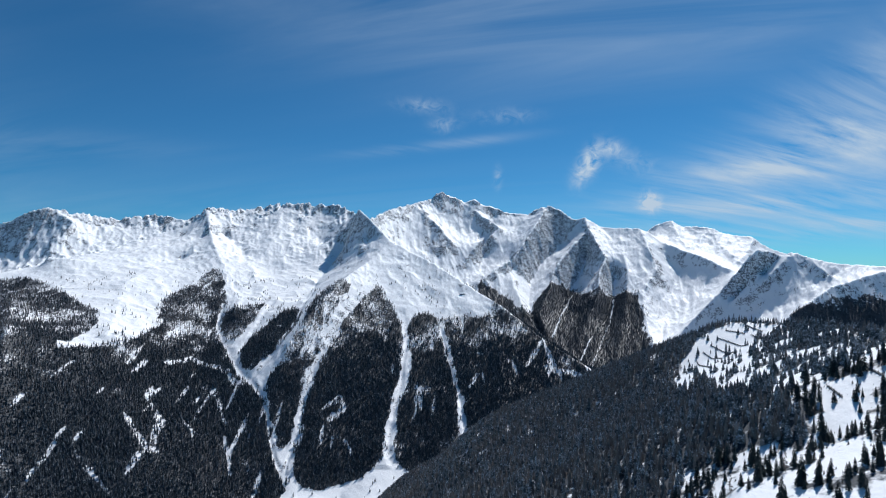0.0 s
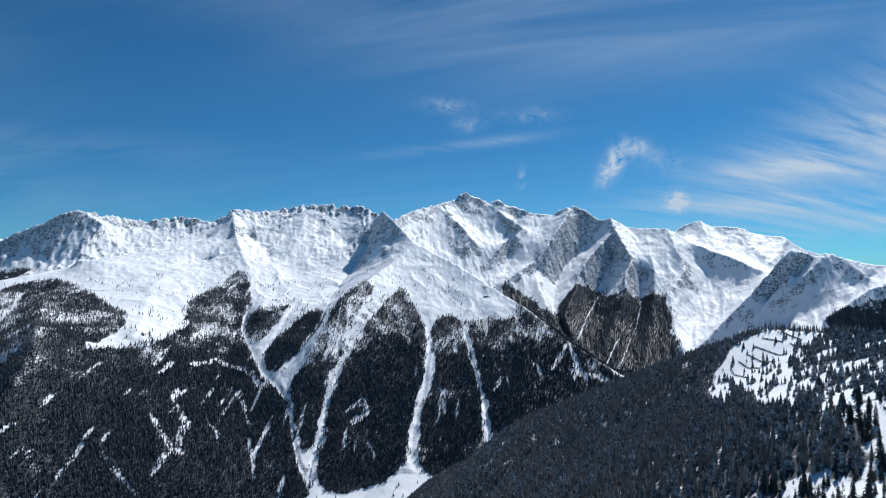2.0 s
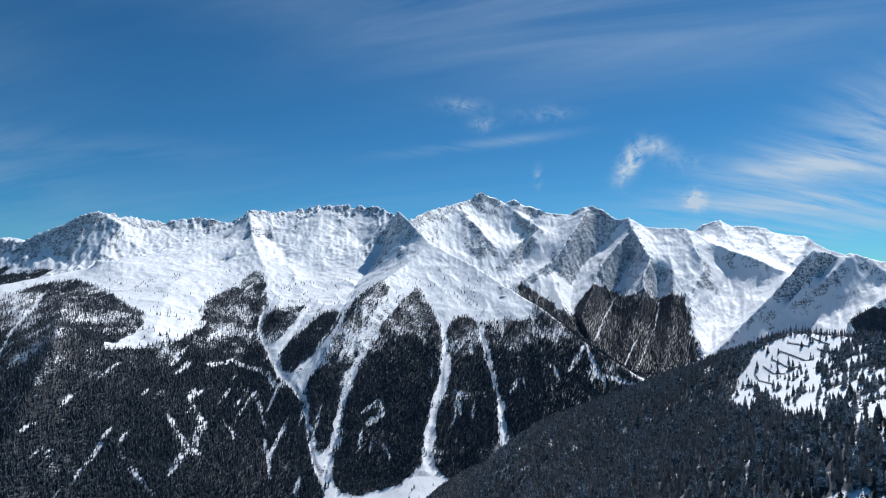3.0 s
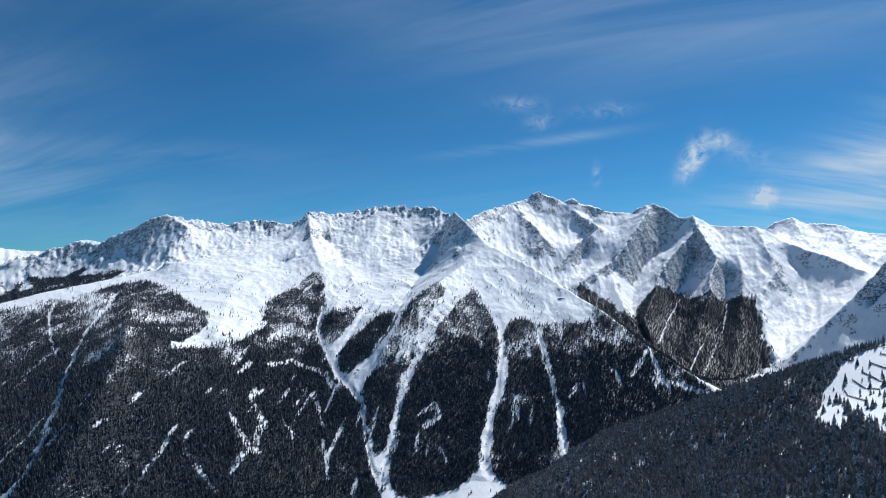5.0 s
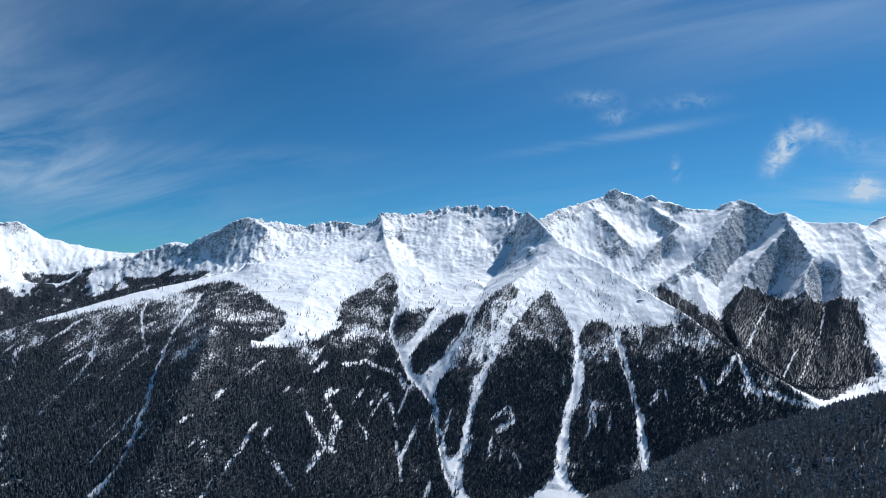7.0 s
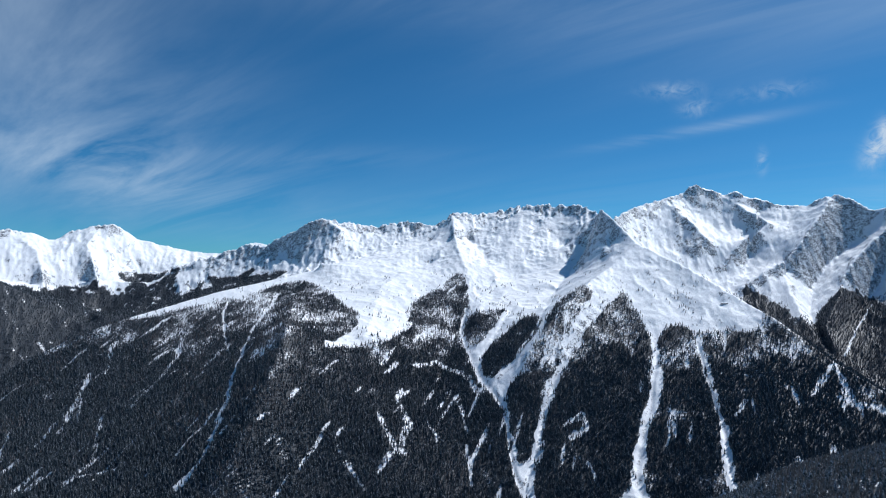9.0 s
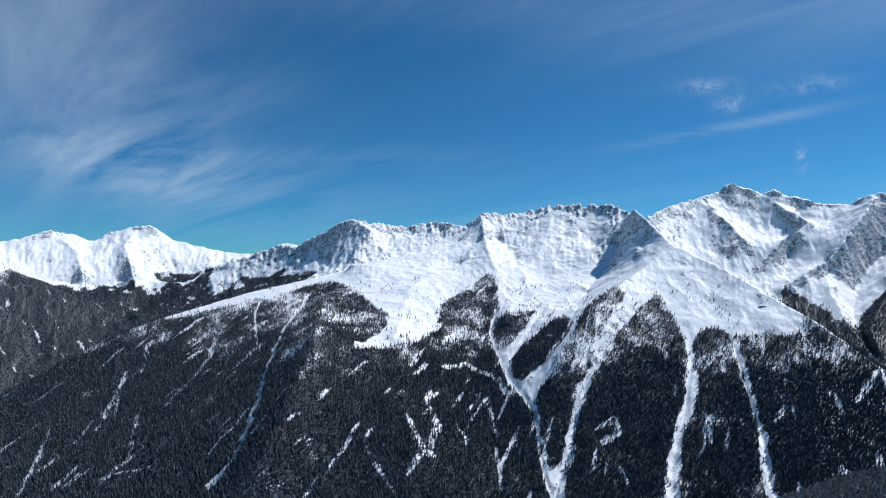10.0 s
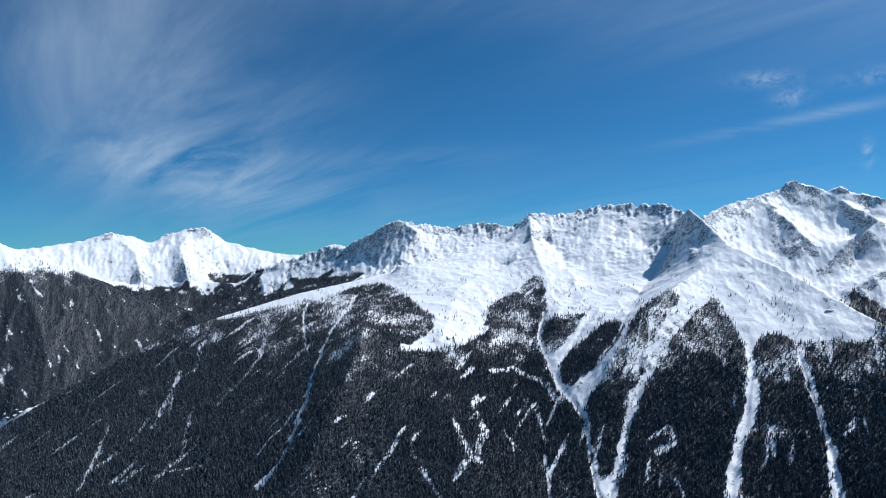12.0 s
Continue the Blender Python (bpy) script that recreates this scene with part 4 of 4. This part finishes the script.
def build_far_woods():
    rng = np.random.default_rng(11)
    spr = [spire(rng, 5, 2, 0.19, 0.03) for _ in range(4)]
    lar = [spire(rng, 4, 2, 0.13, 0.10, 0.18) for _ in range(4)]
    # mountain face over the valley
    x, y = scatter(rng, -3000, 1000, 1150, 3150, 6.4)
    m = seen(x, y, 1500, 3700)
    x, y, z, who = grown(rng, x[m], y[m])
    m = np.isin(who, (0, 2))
    x, y, z, who = x[m], y[m], z[m], who[m]
    h = (9 + 9 * rng.random(len(x))) * np.clip(1.05 - (z + 250) / 1100, 0.6, 1.1)
    is_larch = rng.random(len(x)) < larchy(x, y, z, who)
    for name, pick, shapes, mat, label in (("spruce_wood", ~is_larch, spr, SPRUCE, "dense dark spruce wood on the mountain face"), ("larch_wood", is_larch, lar, LARCH, "bare grey-brown larch wood on the mountain face")):
        tagged(new(name, wood_mesh(name, shapes, x[pick], y[pick], z[pick], h[pick], rng, mat)), label, "forest", kind="stuff")
    # far valley sides
    x, y = scatter(rng, -4600, 2300, 1300, 4500, 10.5)
    who0 = land(x, y, False)[1]
    m = seen(x, y, 2500, 4700) & np.isin(who0, (3, 4, 6, 7, 8))
    x, y, z, who = grown(rng, x[m], y[m])
    name = "far_wood"
    tagged(new(name, wood_mesh(name, spr, x, y, z, 10 + 7 * rng.random(len(x)), rng, SPRUCE)), "dark conifer forest on far valley sides", "forest", kind="stuff")


build_far_woods()


def part(name, me, mat, parent, label=""):
    me.materials.clear()
    me.materials.append(mat)
    ob = new(name, me)
    ob.parent = parent
    return tagged(ob, label)


def tri_mesh(name, v, f):
    me = bpy.data.meshes.new(name)
    me.from_pydata([tuple(p) for p in v], [], [tuple(int(i) for i in q) for q in f])
    me.update()
    return me


def trunk_mesh(high, foot, lean=0.0):
    bm = bmesh.new()
    bmesh.ops.create_cone(bm, cap_ends=True, segments=7, radius1=foot, radius2=foot * 0.25, depth=high, matrix=Matrix.Translation((0, 0, high / 2 - 0.4)))
    me = bpy.data.meshes.new("trunk")
    bm.to_mesh(me)
    bm.free()
    return me


def spruce_shape(rng, tiers, sides, wide):
    """A spruce 1 m high with drooping, ragged whorls of boughs."""
    v, f = [], []
    for k in range(tiers):
        u = k / tiers
        lo = 0.05 + 0.93 * u
        r = wide * (1 - lo) ** 0.8 * (0.85 + 0.3 * rng.random()) + 0.012
        turn = rng.random() * 6.28
        cx, cy = 0.012 * (rng.random() - 0.5), 0.012 * (rng.random() - 0.5)
        hi = min(1.0, lo + 0.14 * (1.15 - u))
        for j in range(sides):
            if rng.random() < 0.1:
                continue
            a, half = turn + j / sides * 6.283 + 0.2 * rng.random(), (0.55 + 0.25 * rng.random()) * 3.14 / sides
            rr = r * (0.6 + 0.55 * rng.random())
            tip = lo - 0.035 * rng.random() - 0.02 * (1 - u)
            at = len(v)
            v += [(cx, cy, hi), (cx + math.cos(a - half) * rr * 0.75, cy + math.sin(a - half) * rr * 0.75, lo + 0.01), (cx + math.cos(a) * rr, cy + math.sin(a) * rr, tip),
                  (cx + math.cos(a + half) * rr * 0.75, cy + math.sin(a + half) * rr * 0.75, lo + 0.01), (cx, cy, lo + 0.02)]
            f += [(at, at + 1, at + 2), (at, at + 2, at + 3), (at + 4, at + 2, at + 1), (at + 4, at + 3, at + 2)]
    return np.array(v), np.array(f)


def larch_shape(rng):
    """A bare larch 1 m high: a thin stem's boughs as many fine upswept twigs."""
    v, f = [], []
    for k in range(46):
        lo = 0.15 + 0.83 * rng.random()
        a, r = rng.random() * 6.283, 0.17 * (1 - lo) ** 0.7 * (0.5 + 0.6 * rng.random()) + 0.01
        w = 0.011 + 0.008 * rng.random()
        tip = lo + 0.03 * (rng.random() - 0.35)
        c, s = math.cos(a), math.sin(a)
        at = len(v)
        v += [(c * 0.01 - s * w, s * 0.01 + c * w, lo), (c * 0.01 + s * w, s * 0.01 - c * w, lo), (c * r, s * r, tip), (c * r * 0.6, s * r * 0.6, lo + 0.05)]
        f += [(at, at + 1, at + 2), (at, at + 2, at + 3), (at + 1, at + 3, at + 2)]
    return np.array(v), np.array(f)


def build_near_woods():
    rng = np.random.default_rng(5)
    x, y = scatter(rng, -420, 760, -120, 2100, 5.2)
    m = seen(x, y, 150, 2150) | (np.hypot(x, y - 60) < 330)
    x, y, z, who = grown(rng, x[m], y[m])
    m = who == 1
    x, y, z = x[m], y[m], z[m]
    single = (inside(x, y, OPEN_SLOPE) | inside(x, y, LOW_SLOPE) | inside(x, y, FENCE_SLOPE)) & (y < 1000)
    far_first = np.argsort(np.where(single, np.hypot(x, y), 1e9))
    chosen = np.zeros(len(x), bool)
    chosen[far_first[:300]] = True
    chosen &= single
    h = 7 + 8.5 * rng.random(len(x)) ** 1.2
    h = np.where(single, h * (0.65 + 0.5 * rng.random(len(x))), h)
    is_larch = rng.random(len(x)) < np.where(single, 0.1, np.clip(0.6 + 0.6 * fbm(x, y, 90, 2, 402), 0.2, 0.9))
    rest = ~chosen
    mid = [spire(rng, 6, 5, 0.25, 0.04, 0.03) for _ in range(6)]
    lar = [spire(rng, 5, 4, 0.18, 0.14, 0.12) for _ in range(5)]
    for name, pick, shapes, mat, label in (("hillside_spruce_wood", rest & ~is_larch, mid, SPRUCE_NEAR, "dense dark green spruce wood on the near hillside"),
                                           ("hillside_larch_wood", rest & is_larch, lar, LARCH_NEAR, "scattered bare brown larches on the near hillside")):
        tagged(new(name, wood_mesh(name, shapes, x[pick], y[pick], z[pick], h[pick], rng, mat)), label, "forest", kind="stuff")
    # seedlings and bush tips that stick out of the snow
    bx, by = scatter(rng, 90, 500, 200, 980, 8)
    m = (inside(bx, by, OPEN_SLOPE) | inside(bx, by, LOW_SLOPE)) & (rng.random(len(bx)) < 0.3)
    bx, by = bx[m], by[m]
    tips = [spire(rng, 5, 3, 0.3, 0.1, 0.0) for _ in range(4)]
    tagged(new("seedlings", wood_mesh("seedlings", tips, bx, by, surface(bx, by)[0], 0.8 + 2.2 * rng.random(len(bx)) ** 2, rng, LARCH)), "small seedlings and bush tips poking out of the snow", "shrubs", kind="stuff")
    # single trees on the open snow
    kinds = []
    for k in range(6):
        v, f = spruce_shape(rng, 15, 9, 0.185 + 0.03 * rng.random())
        kinds.append((tri_mesh("crown", v, f), SPRUCE_ONE, "spruce_tree", "dark green spruce standing on the open snow slope", "spruce tree"))
    for k in range(3):
        v, f = larch_shape(rng)
        kinds.append((tri_mesh("crown", v, f), LARCH_ONE, "larch_tree", "bare brown larch standing on the open snow slope", "larch tree"))
    stem = trunk_mesh(0.9, 0.016)
    order = np.where(chosen)[0]
    for i in order:
        k = int(rng.integers(6, 9)) if is_larch[i] else int(rng.integers(0, 6))
        m = pose(x[i], y[i], z[i] - 0.2, 0, 0, rng.random() * 360)
        size, wide = h[i], h[i] * (0.85 + 0.4 * rng.random())
        crown, mat, name, label, cat = kinds[k]
        tree = tagged(new(name), label, cat, group="trees on the open slope")
        tree.matrix_basis = m @ Matrix.Diagonal((wide, wide, size, 1))
        part("trunk", stem, BARK, tree)
        part("crown", crown, mat, tree)


build_near_woods()

# ---- avalanche barriers on the near hillside ----
def box_mesh(name, sx, sy, sz, bevel=0.02):
    bm = bmesh.new()
    bmesh.ops.create_cube(bm, size=1.0, matrix=Matrix.Diagonal((sx, sy, sz, 1)))
    bmesh.ops.bevel(bm, geom=bm.edges[:], offset=bevel, segments=1, affect="EDGES")
    me = bpy.data.meshes.new(name)
    bm.to_mesh(me)
    bm.free()
    return me


def height(x, y):
    return float(surface(np.array([float(x)]), np.array([float(y)]))[0][0])


BARRIERS = [(478, 960, 481, 912), (451, 966, 463, 929), (432, 953, 445, 887), (415, 940, 421, 877), (399, 930, 400, 869), (382, 915, 367, 829),
            (467, 917, 466, 883), (298, 426, 295, 408), (274, 434, 267, 407), (256, 434, 255, 417)]


def build_barriers():
    post, strut, slat = box_mesh("post", 0.3, 0.3, 3.4, 0.04), box_mesh("strut", 0.2, 0.2, 3.0, 0.03), box_mesh("slat", 1.0, 0.14, 0.42, 0.03)
    for ax, ay, bx, by in BARRIERS:
        run = math.hypot(bx - ax, by - ay)
        count = max(3, int(round(run / 5.0)))
        fence = tagged(new("avalanche_barrier"), "dark timber and steel avalanche barrier across the snow slope", "snow fence", group="avalanche barriers")
        xs, ys = np.linspace(ax, bx, count + 1), np.linspace(ay, by, count + 1)
        zs = surface(xs, ys)[0]
        fence.location = (xs[0], ys[0], zs[0])
        turn = math.atan2(by - ay, bx - ax)
        nx, ny = -math.sin(turn), math.cos(turn)
        if nx > 0:
            nx, ny = -nx, -ny  # downhill side
        for x, y, z in zip(xs, ys, zs):
            p = part("post", post, STEEL, fence)
            p.matrix_basis = pose(x - xs[0], y - ys[0], z - zs[0] + 1.1, 0, 0, math.degrees(turn))
            q = part("strut", strut, STEEL, fence)
            q.matrix_basis = Matrix.Translation((x - xs[0] + nx * 1.2, y - ys[0] + ny * 1.2, z - zs[0] + 0.8)) @ Vector((-nx * 1.5, -ny * 1.5, 2.2)).to_track_quat("Z", "Y").to_matrix().to_4x4()
        for k in range(count):
            for row in range(3):
                a = Vector((xs[k] - xs[0], ys[k] - ys[0], zs[k] - zs[0] + 0.35 + row * 0.55))
                b = Vector((xs[k + 1] - xs[0], ys[k + 1] - ys[0], zs[k + 1] - zs[0] + 0.35 + row * 0.55))
                s = part("slat", slat, TIMBER, fence)
                s.matrix_basis = Matrix.Translation((a + b) / 2 - Vector((nx, ny, 0)) * 0.28) @ (b - a).to_track_quat("X", "Z").to_matrix().to_4x4() @ Matrix.Diagonal(((b - a).length + 0.1, 1, 1, 1))


build_barriers()


# ---- huts ----
SNOW_CAP = plain("roof_snow", (0.80, 0.84, 0.90), (0.88, 0.90, 0.93), 3.0, 0.6)
GLASS_DARK = plain("window_glass", (0.02, 0.025, 0.03), (0.04, 0.045, 0.05), 2.0, 0.1)
PLASTER = plain("plaster", (0.45, 0.42, 0.38), (0.6, 0.57, 0.52), 2.0)


def prism_mesh(name, long, wide, low, rise, thick):
    """A saddle roof with overhang: two slabs meeting at the ridge."""
    bm = bmesh.new()
    for side in (-1, 1):
        prof = [(0, rise), (side * wide / 2, low), (side * wide / 2, low + thick), (0, rise + thick)]
        a = [bm.verts.new((-long / 2, y, z)) for y, z in prof]
        b = [bm.verts.new((long / 2, y, z)) for y, z in prof]
        bm.faces.new(a)
        bm.faces.new(b[::-1])
        for i in range(4):
            j = (i + 1) % 4
            bm.faces.new((a[i], b[i], b[j], a[j]))
    bmesh.ops.recalc_face_normals(bm, faces=bm.faces[:])
    me = bpy.data.meshes.new(name)
    bm.to_mesh(me)
    bm.free()
    return me


def gable_mesh(name, long, wide, eave, rise):
    bm = bmesh.new()
    prof = [(-wide / 2, -1.5), (wide / 2, -1.5), (wide / 2, eave), (0, rise), (-wide / 2, eave)]
    a = [bm.verts.new((-long / 2, y, z)) for y, z in prof]
    b = [bm.verts.new((long / 2, y, z)) for y, z in prof]
    bm.faces.new(a[::-1])
    bm.faces.new(b)
    for i in range(5):
        j = (i + 1) % 5
        bm.faces.new((a[i], a[j], b[j], b[i]))
    bmesh.ops.recalc_face_normals(bm, faces=bm.faces[:])
    me = bpy.data.meshes.new(name)
    bm.to_mesh(me)
    bm.free()
    return me


def build_hut(name, x, y, turn, long, wide, eave, rise, wall, label, category):
    hut = tagged(new(name), label, category)
    hut.matrix_basis = pose(x, y, height(x, y) + 0.4, 0, 0, turn)
    body = part("wall", gable_mesh("wall", long, wide, eave, rise), wall, hut)
    part("roof", prism_mesh("roof", long + 1.4, wide + 1.6, eave - 0.35, rise + 0.1, 0.5), SNOW_CAP, hut, "snow-covered saddle roof")
    pane = box_mesh("window", 1.1, 0.12, 1.2, 0.02)
    n = max(2, int(long / 4))
    for k in range(n):
        for side in (-1, 1):
            w = part("window", pane, GLASS_DARK, hut)
            w.location = ((k + 0.5) / n * long - long / 2, side * (wide / 2 + 0.03), eave - 1.3)
    d = part("door", box_mesh("door", 0.12, 1.1, 2.0, 0.02), TIMBER, hut)
    d.location = (long / 2 + 0.03, 0, 1.0)


build_hut("mountain_barn", 91, 2786, 12, 26, 6, 2.2, 3.8, TIMBER, "long dark timber barn with snow-laden roof on the shoulder", "barn")
for k, (x, y) in enumerate([(-3118, 1558), (-3092, 1574), (-3065, 1584), (-3165, 1565), (-3110, 1591)]):
    build_hut("village_house", x, y, 30 + 37 * k, 11 + k % 3 * 2, 8.5, 5.0, 8.0, PLASTER if k % 2 else TIMBER, "small far house beside the dark wooded valley side", "house")
